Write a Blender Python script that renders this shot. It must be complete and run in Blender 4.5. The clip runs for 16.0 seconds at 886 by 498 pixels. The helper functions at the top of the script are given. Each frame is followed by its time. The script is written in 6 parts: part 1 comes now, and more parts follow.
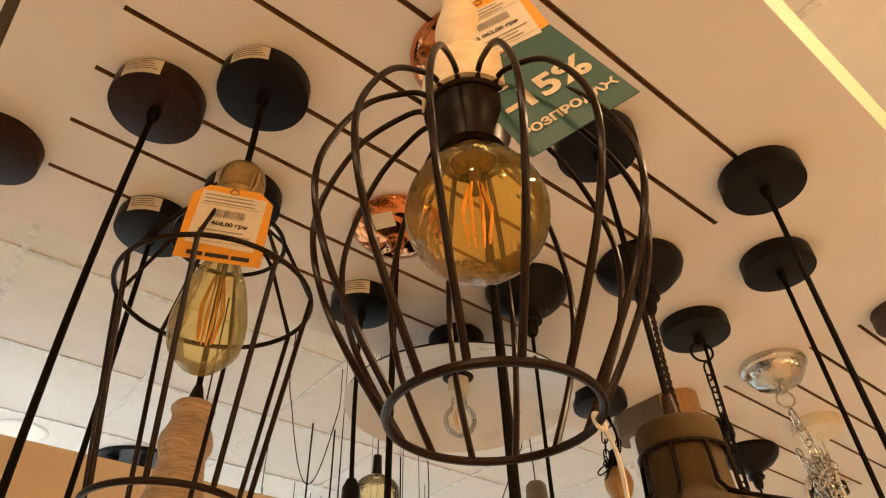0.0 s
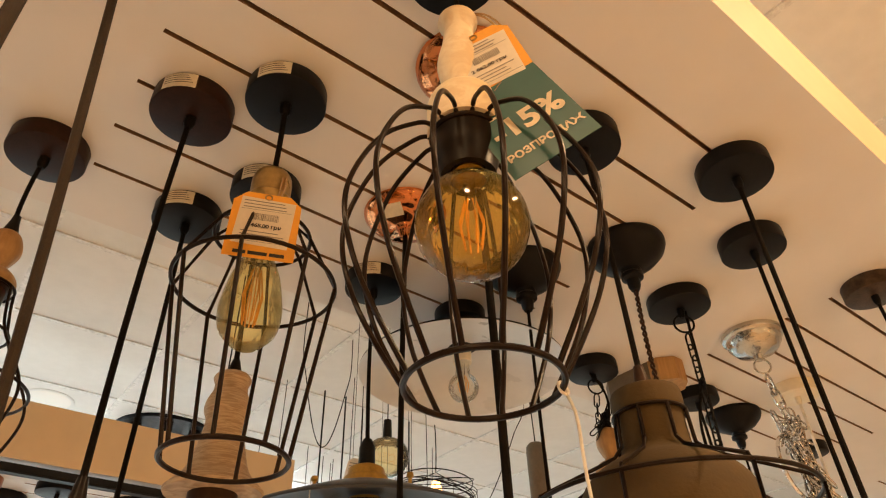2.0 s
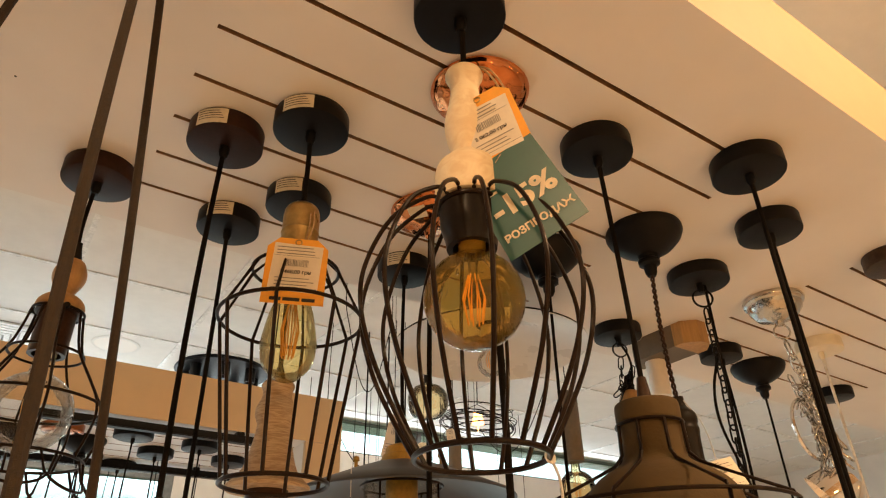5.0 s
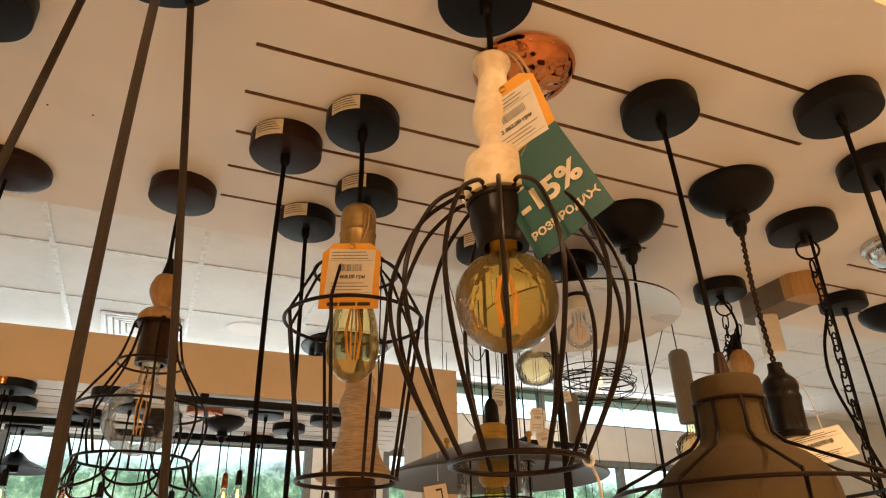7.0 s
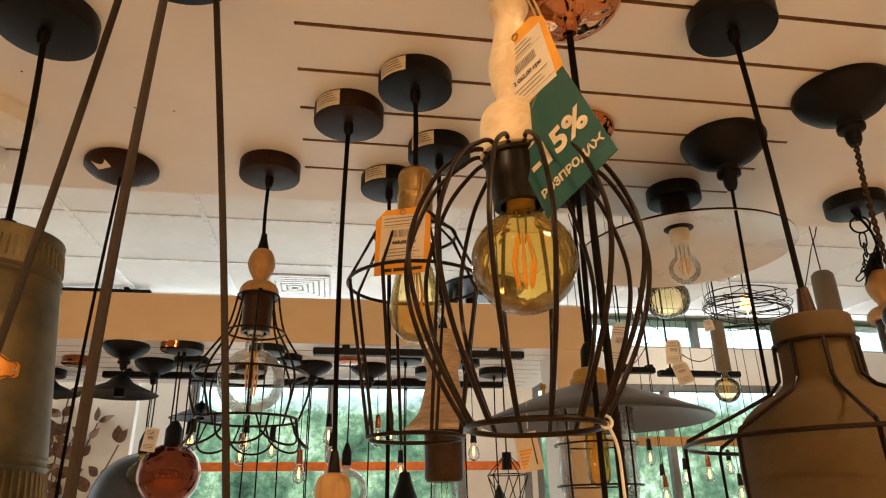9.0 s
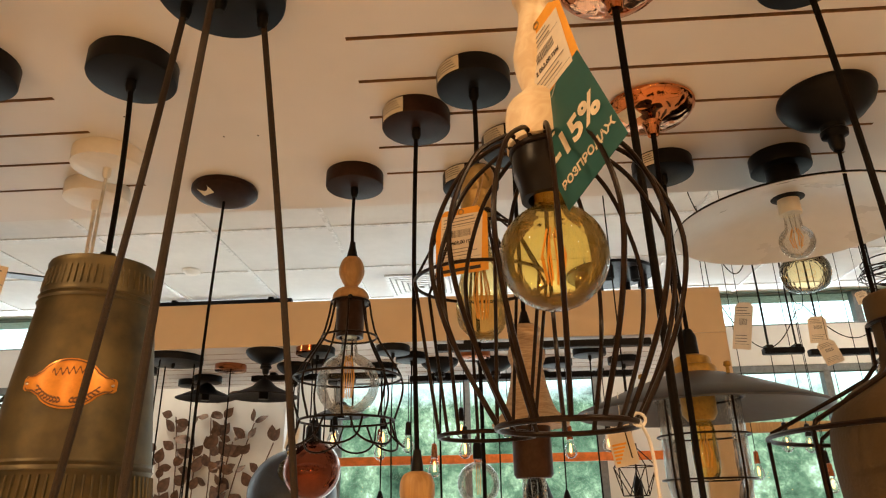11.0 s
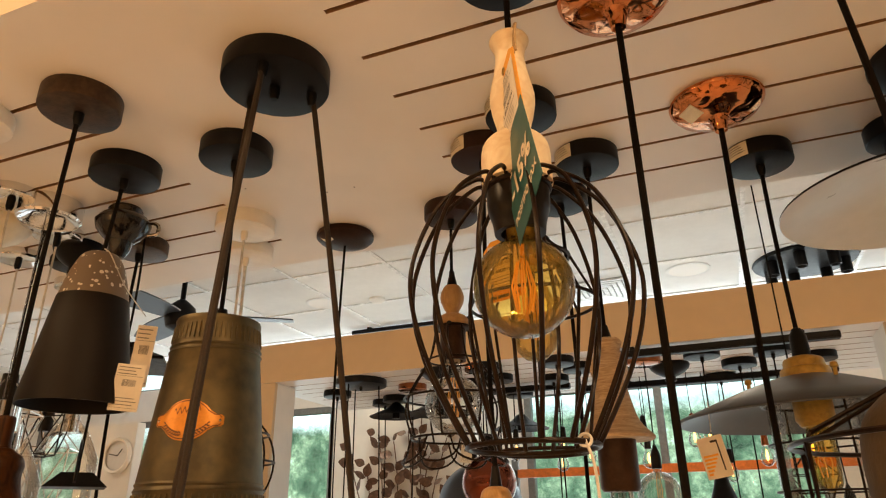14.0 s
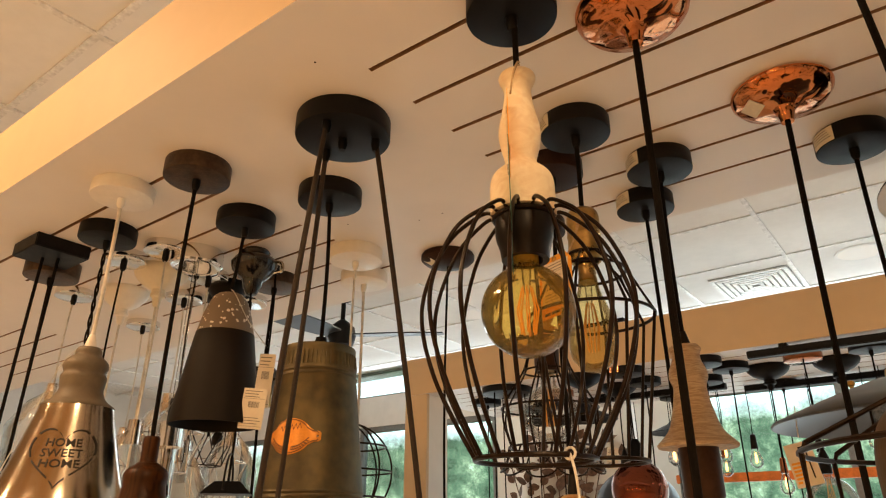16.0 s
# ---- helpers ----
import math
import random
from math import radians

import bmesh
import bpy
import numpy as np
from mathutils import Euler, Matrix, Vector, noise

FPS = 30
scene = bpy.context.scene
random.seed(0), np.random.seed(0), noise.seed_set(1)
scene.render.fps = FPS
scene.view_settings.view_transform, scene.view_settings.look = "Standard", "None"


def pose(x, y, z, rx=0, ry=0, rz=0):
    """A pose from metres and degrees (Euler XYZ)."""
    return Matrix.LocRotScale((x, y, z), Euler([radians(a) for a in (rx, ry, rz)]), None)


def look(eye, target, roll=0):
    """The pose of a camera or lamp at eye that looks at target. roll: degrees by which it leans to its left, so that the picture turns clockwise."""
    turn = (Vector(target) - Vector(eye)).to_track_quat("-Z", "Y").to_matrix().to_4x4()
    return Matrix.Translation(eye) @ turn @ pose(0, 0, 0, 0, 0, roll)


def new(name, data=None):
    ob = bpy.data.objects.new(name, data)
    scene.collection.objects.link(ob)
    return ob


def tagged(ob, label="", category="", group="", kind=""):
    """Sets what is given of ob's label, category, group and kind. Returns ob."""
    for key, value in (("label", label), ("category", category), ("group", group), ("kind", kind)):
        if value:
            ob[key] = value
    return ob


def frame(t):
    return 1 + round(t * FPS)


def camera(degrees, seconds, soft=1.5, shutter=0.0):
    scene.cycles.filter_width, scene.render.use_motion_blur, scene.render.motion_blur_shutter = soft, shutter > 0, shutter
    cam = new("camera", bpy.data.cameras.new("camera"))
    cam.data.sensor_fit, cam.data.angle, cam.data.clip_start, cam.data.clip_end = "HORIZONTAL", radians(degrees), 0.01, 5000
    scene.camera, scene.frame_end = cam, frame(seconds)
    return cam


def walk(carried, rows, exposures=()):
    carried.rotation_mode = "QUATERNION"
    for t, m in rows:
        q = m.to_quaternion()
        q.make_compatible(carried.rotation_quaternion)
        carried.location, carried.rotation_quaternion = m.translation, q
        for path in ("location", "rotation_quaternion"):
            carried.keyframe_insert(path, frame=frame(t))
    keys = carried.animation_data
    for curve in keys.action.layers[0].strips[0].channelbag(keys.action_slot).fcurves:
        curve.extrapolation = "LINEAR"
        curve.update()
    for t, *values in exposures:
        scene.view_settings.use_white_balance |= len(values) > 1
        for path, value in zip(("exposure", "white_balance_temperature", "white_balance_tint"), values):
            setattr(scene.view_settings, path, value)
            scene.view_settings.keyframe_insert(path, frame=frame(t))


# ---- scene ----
EXPOSURE = 0.20
cam = camera(67.1, 16.0, soft=1.15)
PATH = [
    (0, (0.0139, -0.2250, 1.6932), (1.0017, 0.9387, 2.9859), -2.09),
    (0.5, (0.0018, -0.2343, 1.6704), (0.9867, 0.9400, 2.9555), -1.85),
    (1, (-0.0122, -0.2515, 1.6506), (0.9708, 0.9203, 2.9402), -2.01),
    (1.5, (-0.0253, -0.2868, 1.6448), (0.9688, 0.9025, 2.9078), -2.07),
    (2, (-0.0516, -0.3081, 1.6428), (0.9595, 0.9132, 2.8618), -2.13),
    (2.5, (-0.0750, -0.3434, 1.6557), (0.9572, 0.9188, 2.8137), -2.09),
    (3, (-0.1004, -0.3857, 1.6777), (0.9380, 0.9034, 2.8007), -1.84),
    (5.5, (-0.1059, -0.4500, 1.7293), (0.8453, 1.0057, 2.7155), -1.39),
    (6, (-0.0926, -0.4679, 1.7424), (0.8010, 1.0410, 2.7030), -1.58),
    (6.5, (-0.0673, -0.4827, 1.7495), (0.7317, 1.0922, 2.6886), -1.27),
    (7, (-0.0401, -0.4956, 1.7566), (0.6664, 1.1383, 2.6692), -1.17),
    (7.5, (-0.0152, -0.5103, 1.7650), (0.6040, 1.1762, 2.6438), -1.31),
    (8, (0.0186, -0.5250, 1.7713), (0.5487, 1.2072, 2.6214), -1.16),
    (8.5, (0.0445, -0.5336, 1.7857), (0.4734, 1.2493, 2.5840), -0.90),
    (9, (0.0774, -0.5382, 1.7822), (0.3741, 1.2935, 2.5270), -0.97),
    (9.5, (0.1013, -0.5379, 1.7876), (0.2707, 1.3186, 2.5121), -0.95),
    (12, (0.2451, -0.5579, 1.7892), (-0.0656, 1.2748, 2.5271), -0.86),
    (12.5, (0.2855, -0.5649, 1.7859), (-0.1385, 1.2383, 2.5387), -0.70),
    (13, (0.3199, -0.5766, 1.7825), (-0.1796, 1.2049, 2.5422), -0.97),
    (13.5, (0.3593, -0.5783, 1.7881), (-0.2418, 1.1723, 2.5467), -0.84),
    (14, (0.3907, -0.5740, 1.7897), (-0.2999, 1.1417, 2.5502), -0.71),
    (14.5, (0.4241, -0.5707, 1.7832), (-0.3561, 1.1031, 2.5516), -0.58),
    (15, (0.4634, -0.5757, 1.7886), (-0.4178, 1.0500, 2.5519), -0.42),
    (15.5, (0.5117, -0.5687, 1.7889), (-0.4867, 0.9853, 2.5562), -0.27),
    (16, (0.5621, -0.5627, 1.7892), (-0.5548, 0.9040, 2.5645), 0.18),
]
walk(cam, [(t, look(eye, target, roll)) for t, eye, target, roll in PATH],
     exposures=[(0.0, EXPOSURE + 0.2), (3.0, EXPOSURE + 0.05), (5.5, EXPOSURE), (9.5, EXPOSURE), (16.0, EXPOSURE - 0.06)])

PANEL = 2.40      # underside of the display panels
CEIL = 3.11       # tiled ceiling above them

# ---------------------------------------------------------------- light
world = bpy.data.worlds.new("world")
scene.world = world
world.use_nodes = True
wn = world.node_tree
sky = wn.nodes.new("ShaderNodeTexSky")
sky.sky_type = "NISHITA"
sky.sun_disc = False
sky.sun_elevation, sky.sun_rotation = radians(38), radians(200)
wn.links.new(sky.outputs[0], wn.nodes["Background"].inputs[0])
wn.nodes["Background"].inputs[1].default_value = 0.12


def lamp(name, kind, m, watts, color, size=0.1, size_y=None):
    data = bpy.data.lights.new(name, kind)
    data.energy, data.color = watts, color
    if kind == "AREA":
        data.shape = "RECTANGLE" if size_y else "DISK"
        data.size = size
        if size_y:
            data.size_y = size_y
    else:
        data.shadow_soft_size = size
    ob = new(name, data)
    ob.matrix_world = m
    return ob


sun = lamp("sun", "SUN", look((0, 0, 20), (4, 16, 4)), 2.5, (1, 0.94, 0.85))
sun.data.angle = radians(0.6)
# unseen warm lamps, added south of the aisle to light fascia and panels
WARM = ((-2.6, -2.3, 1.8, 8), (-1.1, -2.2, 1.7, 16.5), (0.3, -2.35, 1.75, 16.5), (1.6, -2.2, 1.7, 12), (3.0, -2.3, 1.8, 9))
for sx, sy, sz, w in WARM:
    lamp("added_warm_light", "POINT", pose(sx, sy, sz), w, (1.0, 0.48, 0.13), 0.04)
# daylight in the window openings of the north wall
for x0, x1, z0, z1, w in ((-0.82, 0.91, 0.3, 2.62, 15), (-3.72, -2.28, 0.3, 2.62, 14), (-5.4, -3.84, 0.3, 2.62, 11), (1.38, 5.2, 0.3, 2.62, 17), (-5.0, 5.2, 2.89, 3.09, 23)):
    lamp("window_daylight", "AREA", pose((x0 + x1) / 2, 3.8, (z0 + z1) / 2, -90, 0, 0), w, (0.86, 0.95, 1.0), x1 - x0, z1 - z0)


# ---------------------------------------------------------------- materials
def material(name, color, rough=0.5, metal=0.0, vary=0.15, scale=30.0, bump=0.0, bump_scale=200.0, spread=None, fine=4.0):
    """A surface with colour variation at two scales and a fine relief."""
    m = bpy.data.materials.new(name)
    m.use_nodes = True
    t = m.node_tree
    b = t.nodes["Principled BSDF"]
    b.inputs["Metallic"].default_value = metal
    co = t.nodes.new("ShaderNodeTexCoord")
    n1 = t.nodes.new("ShaderNodeTexNoise")
    n1.inputs["Scale"].default_value = scale
    n1.inputs["Detail"].default_value = 5
    n2 = t.nodes.new("ShaderNodeTexNoise")
    n2.inputs["Scale"].default_value = scale * fine
    n2.inputs["Detail"].default_value = 3
    for n in (n1, n2):
        t.links.new(co.outputs["Object"], n.inputs["Vector"])
    mix = t.nodes.new("ShaderNodeMath")
    mix.operation = "MULTIPLY_ADD"
    mix.inputs[1].default_value = 0.4
    t.links.new(n2.outputs[0], mix.inputs[0])
    t.links.new(n1.outputs[0], mix.inputs[2])
    ramp = t.nodes.new("ShaderNodeValToRGB")
    other = spread or tuple(c * (1 - vary * 2) for c in color)
    ramp.color_ramp.elements[0].position, ramp.color_ramp.elements[1].position = 0.5, 0.9
    ramp.color_ramp.elements[0].color = (*other, 1)
    ramp.color_ramp.elements[1].color = (*color, 1)
    t.links.new(mix.outputs[0], ramp.inputs[0])
    t.links.new(ramp.outputs[0], b.inputs["Base Color"])
    r = t.nodes.new("ShaderNodeMapRange")
    r.inputs["To Min"].default_value, r.inputs["To Max"].default_value = max(rough - 0.1, 0.02), min(rough + 0.1, 1)
    t.links.new(n1.outputs[0], r.inputs[0])
    t.links.new(r.outputs[0], b.inputs["Roughness"])
    if bump:
        n3 = t.nodes.new("ShaderNodeTexNoise")
        n3.inputs["Scale"].default_value = bump_scale
        t.links.new(co.outputs["Object"], n3.inputs["Vector"])
        bp = t.nodes.new("ShaderNodeBump")
        bp.inputs["Strength"].default_value = bump
        bp.inputs["Distance"].default_value = 0.002
        t.links.new(n3.outputs[0], bp.inputs["Height"])
        t.links.new(bp.outputs[0], b.inputs["Normal"])
    return m


def glass(name, color, wave=0.15, gloss=1.5, scatter=0.0):
    """Thin blown glass: tinted see-through wall with a mirror sheen that grows at grazing angles."""
    m = bpy.data.materials.new(name)
    m.use_nodes = True
    t = m.node_tree
    t.nodes.remove(t.nodes["Principled BSDF"])
    tr = t.nodes.new("ShaderNodeBsdfTransparent")
    tr.inputs[0].default_value = (*color, 1)
    gl = t.nodes.new("ShaderNodeBsdfGlossy")
    gl.inputs["Roughness"].default_value = 0.03
    fr = t.nodes.new("ShaderNodeFresnel")
    fr.inputs["IOR"].default_value = 1.45
    mu = t.nodes.new("ShaderNodeMath")
    mu.operation, mu.use_clamp = "MULTIPLY", True
    mu.inputs[1].default_value = gloss
    n = t.nodes.new("ShaderNodeTexNoise")
    n.inputs["Scale"].default_value, n.inputs["Detail"].default_value = 70, 1.5
    c = t.nodes.new("ShaderNodeTexCoord")
    mp = t.nodes.new("ShaderNodeMapping")
    mp.inputs["Scale"].default_value = (1.5, 1.5, 0.6)
    t.links.new(c.outputs["Object"], mp.inputs["Vector"])
    t.links.new(mp.outputs[0], n.inputs["Vector"])
    bp = t.nodes.new("ShaderNodeBump")
    bp.inputs["Strength"].default_value, bp.inputs["Distance"].default_value = wave, 0.004
    t.links.new(n.outputs[0], bp.inputs["Height"])
    t.links.new(bp.outputs[0], gl.inputs["Normal"])
    t.links.new(bp.outputs[0], fr.inputs["Normal"])
    t.links.new(fr.outputs[0], mu.inputs[0])
    mx = t.nodes.new("ShaderNodeMixShader")
    t.links.new(mu.outputs[0], mx.inputs[0])
    if scatter:
        tl = t.nodes.new("ShaderNodeBsdfTranslucent")
        tl.inputs[0].default_value = (1.0, 0.72, 0.28, 1)
        m2 = t.nodes.new("ShaderNodeMixShader")
        m2.inputs[0].default_value = scatter
        t.links.new(tr.outputs[0], m2.inputs[1])
        t.links.new(tl.outputs[0], m2.inputs[2])
        t.links.new(m2.outputs[0], mx.inputs[1])
    else:
        t.links.new(tr.outputs[0], mx.inputs[1])
    t.links.new(gl.outputs[0], mx.inputs[2])
    t.links.new(mx.outputs[0], t.nodes["Material Output"].inputs["Surface"])
    return m


def hammered(name, color, rough):
    m = material(name, color, rough, 1.0, 0.12, 20)
    t = m.node_tree
    v = t.nodes.new("ShaderNodeTexNoise")
    v.inputs["Scale"].default_value, v.inputs["Detail"].default_value = 34, 0.6
    v.inputs["Distortion"].default_value = 0.6
    c = t.nodes.new("ShaderNodeTexCoord")
    t.links.new(c.outputs["Object"], v.inputs["Vector"])
    bp = t.nodes.new("ShaderNodeBump")
    bp.inputs["Strength"].default_value, bp.inputs["Distance"].default_value = 0.6, 0.007
    t.links.new(v.outputs[0], bp.inputs["Height"])
    t.links.new(bp.outputs[0], t.nodes["Principled BSDF"].inputs["Normal"])
    return m


def wood(name, a, b, rough=0.55, scale=12.0, stretch=0.12):
    """Turned wood with grain along z."""
    m = material(name, a, rough, 0, 0.1, 20, 0.25, 160)
    t = m.node_tree
    c = t.nodes.new("ShaderNodeTexCoord")
    mp = t.nodes.new("ShaderNodeMapping")
    mp.inputs["Scale"].default_value = (1, 1, stretch)
    n = t.nodes.new("ShaderNodeTexNoise")
    n.inputs["Scale"].default_value, n.inputs["Detail"].default_value, n.inputs["Distortion"].default_value = scale * 12, 6, 1.5
    t.links.new(c.outputs["Object"], mp.inputs[0])
    t.links.new(mp.outputs[0], n.inputs["Vector"])
    r = t.nodes.new("ShaderNodeValToRGB")
    r.color_ramp.elements[0].position, r.color_ramp.elements[1].position = 0.38, 0.62
    r.color_ramp.elements[0].color, r.color_ramp.elements[1].color = (*b, 1), (*a, 1)
    t.links.new(n.outputs[0], r.inputs[0])
    t.links.new(r.outputs[0], t.nodes["Principled BSDF"].inputs["Base Color"])
    return m


def glow(name, color, strength):
    m = bpy.data.materials.new(name)
    m.use_nodes = True
    b = m.node_tree.nodes["Principled BSDF"]
    b.inputs["Base Color"].default_value = (*color, 1)
    b.inputs["Emission Color"].default_value = (*color, 1)
    b.inputs["Emission Strength"].default_value = strength
    return m


M_PANEL = material("panel_white_laminate", (0.8, 0.77, 0.74), 0.42, 0, 0.03, 3, 0.03, 300)
M_SLOT = material("slot_brown", (0.36, 0.2, 0.1), 0.7, 0, 0.2, 40)
M_CEIL = material("ceiling_tile", (0.84, 0.84, 0.82), 0.85, 0, 0.03, 6, 0.25, 400)
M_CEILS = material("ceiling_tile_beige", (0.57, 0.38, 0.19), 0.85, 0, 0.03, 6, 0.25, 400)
M_GRID = material("ceiling_grid", (0.9, 0.9, 0.88), 0.35)
M_FASCIA = material("fascia_beige", (0.6, 0.45, 0.28), 0.6, 0, 0.04, 4)
M_WALL = material("wall_white", (0.78, 0.77, 0.74), 0.8, 0, 0.04, 4, 0.1, 200)
M_FLOOR = material("floor_tile_light", (0.7, 0.58, 0.44), 0.4, 0, 0.08, 2)
M_BLACK = material("black_powder_coat", (0.006, 0.0055, 0.006), 0.45, 0, 0.15, 60, 0.15, 900)
M_BLACK2 = material("black_satin_metal", (0.007, 0.007, 0.0085), 0.42, 0.0, 0.15, 40, 0.08, 700)
M_BROWN = material("brown_canopy_paint", (0.028, 0.012, 0.008), 0.42, 0.0, 0.2, 50, 0.1, 600)
M_RUST = material("brushed_dark_bronze", (0.09, 0.055, 0.035), 0.45, 0.6, 0.3, 35, 0.2, 400)
M_CORD = material("black_fabric_cord", (0.009, 0.0065, 0.005), 0.9, 0, 0.3, 300, 0.8, 1600)
M_CORDB = material("brown_fabric_cord", (0.034, 0.019, 0.009), 0.8, 0, 0.3, 300, 0.8, 1600)
M_CORDW = material("white_plastic_cord", (0.75, 0.72, 0.66), 0.4)
M_WIRE = material("dark_bronze_wire", (0.017, 0.0085, 0.0045), 0.36, 0.1, 0.25, 80)
M_SOCKET = material("black_bakelite", (0.012, 0.009, 0.007), 0.35, 0, 0.2, 50)
M_SOCKETB = material("brown_bakelite", (0.05, 0.026, 0.016), 0.35, 0, 0.2, 50)
M_BRASS = material("aged_brass", (0.52, 0.36, 0.14), 0.3, 1.0, 0.15, 40, 0.1, 300)
M_BRASSP = material("brass_painted", (0.5, 0.3, 0.05), 0.45, 0.3, 0.2, 40, 0.1, 300)
M_WHITEWOOD = wood("whitewashed_wood", (0.82, 0.7, 0.5), (0.74, 0.59, 0.39), 0.6, 4, 1.2)
M_GREYWOOD = wood("weathered_wood", (0.55, 0.43, 0.29), (0.36, 0.26, 0.17), 0.7, 3, 9.0)
M_OAK = wood("light_oak", (0.46, 0.27, 0.1), (0.36, 0.2, 0.075), 0.5, 6)
M_DARKWOOD = wood("dark_walnut", (0.05, 0.017, 0.004), (0.02, 0.007, 0.002), 0.4, 6)
M_GREYTURN = material("grey_painted_wood", (0.15, 0.118, 0.08), 0.6, 0, 0.1, 30, 0.1, 200)
M_CONCRETE = material("tan_concrete", (0.072, 0.043, 0.01), 0.85, 0, 0.1, 18, 0.3, 250)
M_ZINC = material("patinated_zinc", (0.12, 0.094, 0.045), 0.5, 0.75, 0.3, 14, 0.1, 90, (0.06, 0.05, 0.03))
M_PLAQUE = material("orange_brass_plaque", (0.66, 0.26, 0.03), 0.35, 0.4, 0.1, 60)
M_PLAQUED = material("plaque_dark_ink", (0.14, 0.055, 0.01), 0.6)
M_GLOSS = material("glossy_black", (0.012, 0.009, 0.008), 0.12, 0, 0.1, 30)
M_CONE = material("matt_black_shade", (0.014, 0.011, 0.009), 0.55, 0, 0.1, 30)
M_STEEL = material("brushed_steel", (0.5, 0.44, 0.36), 0.17, 1.0, 0.06, 15)
M_CHROME = material("chrome", (0.8, 0.8, 0.8), 0.08, 1.0, 0.03, 20)
M_SILVER = hammered("hammered_silver", (0.62, 0.6, 0.56), 0.18)
M_COPPER = hammered("hammered_copper", (0.68, 0.25, 0.095), 0.07)
M_COPPERS = material("smooth_copper", (0.36, 0.12, 0.045), 0.12, 1.0, 0.08, 15)
M_COPPERG = material("dark_copper_glass", (0.2, 0.05, 0.022), 0.08, 0.8, 0.1, 12)
M_ENAMEL = material("grey_blue_enamel", (0.05, 0.06, 0.08), 0.38, 0.1, 0.15, 20)
M_ENAMELW = material("white_enamel", (0.68, 0.69, 0.7), 0.3, 0, 0.04, 10)
M_CREAM = material("cream_plastic", (0.82, 0.76, 0.62), 0.45, 0, 0.05, 20)
M_WHITE = material("white_plastic", (0.85, 0.82, 0.76), 0.4, 0, 0.04, 20)
M_PAPER = material("white_paper", (0.8, 0.73, 0.62), 0.7, 0, 0.04, 60)
M_TAG = material("orange_card", (0.9, 0.42, 0.04), 0.6, 0, 0.05, 40)
M_TEAL = material("teal_card", (0.022, 0.105, 0.1), 0.35, 0, 0.05, 40)
M_INK = material("dark_ink", (0.03, 0.025, 0.02), 0.7)
M_INKG = material("grey_print", (0.3, 0.28, 0.25), 0.7)
M_INKC = material("cream_ink", (0.85, 0.74, 0.55), 0.6)
M_STRING = material("jute_string", (0.55, 0.38, 0.2), 0.9, 0, 0.2, 300, 0.5, 900)
M_STICKER = material("sticker_paper", (0.72, 0.66, 0.54), 0.6, 0, 0.08, 60)
M_FIL = material("phosphor_filament", (0.9, 0.48, 0.09), 0.4, 0.0)
M_AMBER = glass("amber_glass", (1.0, 0.82, 0.38), 0.5, 0.95, 0.1)
M_AMBERE = glass("light_amber_glass", (1.0, 0.91, 0.6), 0.4, 0.8, 0.08)
M_AMBERP = glass("pale_amber_glass", (1.0, 0.92, 0.68), 0.5, 1.2)
M_CLEAR = glass("clear_glass", (0.97, 0.97, 0.95), 0.25, 0.8)
M_FRAME = material("window_frame_grey", (0.2, 0.22, 0.23), 0.5)
M_PANE = glass("window_pane", (0.94, 0.98, 0.97), 0.0, 0.5)
M_LEAF = material("brown_leaf_metal", (0.2, 0.11, 0.07), 0.5, 0.3, 0.4, 9)
M_VENT = material("vent_grey", (0.46, 0.46, 0.45), 0.6)
M_ORANGE = material("orange_rail_paint", (0.8, 0.2, 0.03), 0.45)
M_LIT = glow("lit_bulb", (1.0, 0.5, 0.14), 5.0)
M_LED = glow("led_diffuser", (0.85, 0.82, 0.77), 0.02)


def terrazzo():
    m = material("terrazzo", (0.2, 0.16, 0.12), 0.6, 0, 0.1, 20, 0.1, 200)
    t = m.node_tree
    v = t.nodes.new("ShaderNodeTexVoronoi")
    v.inputs["Scale"].default_value = 120
    v2 = t.nodes.new("ShaderNodeTexNoise")
    v2.inputs["Scale"].default_value = 60
    c = t.nodes.new("ShaderNodeTexCoord")
    t.links.new(c.outputs["Object"], v.inputs["Vector"])
    t.links.new(c.outputs["Object"], v2.inputs["Vector"])
    add = t.nodes.new("ShaderNodeMath")
    add.operation = "MULTIPLY_ADD"
    add.inputs[1].default_value = -0.9
    t.links.new(v2.outputs[0], add.inputs[0])
    t.links.new(v.outputs[0], add.inputs[2])
    r = t.nodes.new("ShaderNodeValToRGB")
    r.color_ramp.interpolation = "CONSTANT"
    r.color_ramp.elements[0].color, r.color_ramp.elements[1].color = (0.8, 0.76, 0.68, 1), (0.19, 0.15, 0.11, 1)
    add2 = t.nodes.new("ShaderNodeMath")
    add2.operation = "ADD"
    add2.inputs[1].default_value = 0.5
    t.links.new(add.outputs[0], add2.inputs[0])
    r.color_ramp.elements[1].position = 0.29
    t.links.new(add2.outputs[0], r.inputs[0])
    t.links.new(r.outputs[0], t.nodes["Principled BSDF"].inputs["Base Color"])
    return m


for dull in (M_DARKWOOD, M_BLACK, M_BLACK2, M_WIRE, M_CORD, M_SOCKET, M_CONE, M_BROWN, M_SOCKETB):
    dull.node_tree.nodes["Principled BSDF"].inputs["Specular IOR Level"].default_value = 0.14

M_TERRAZZO = terrazzo()


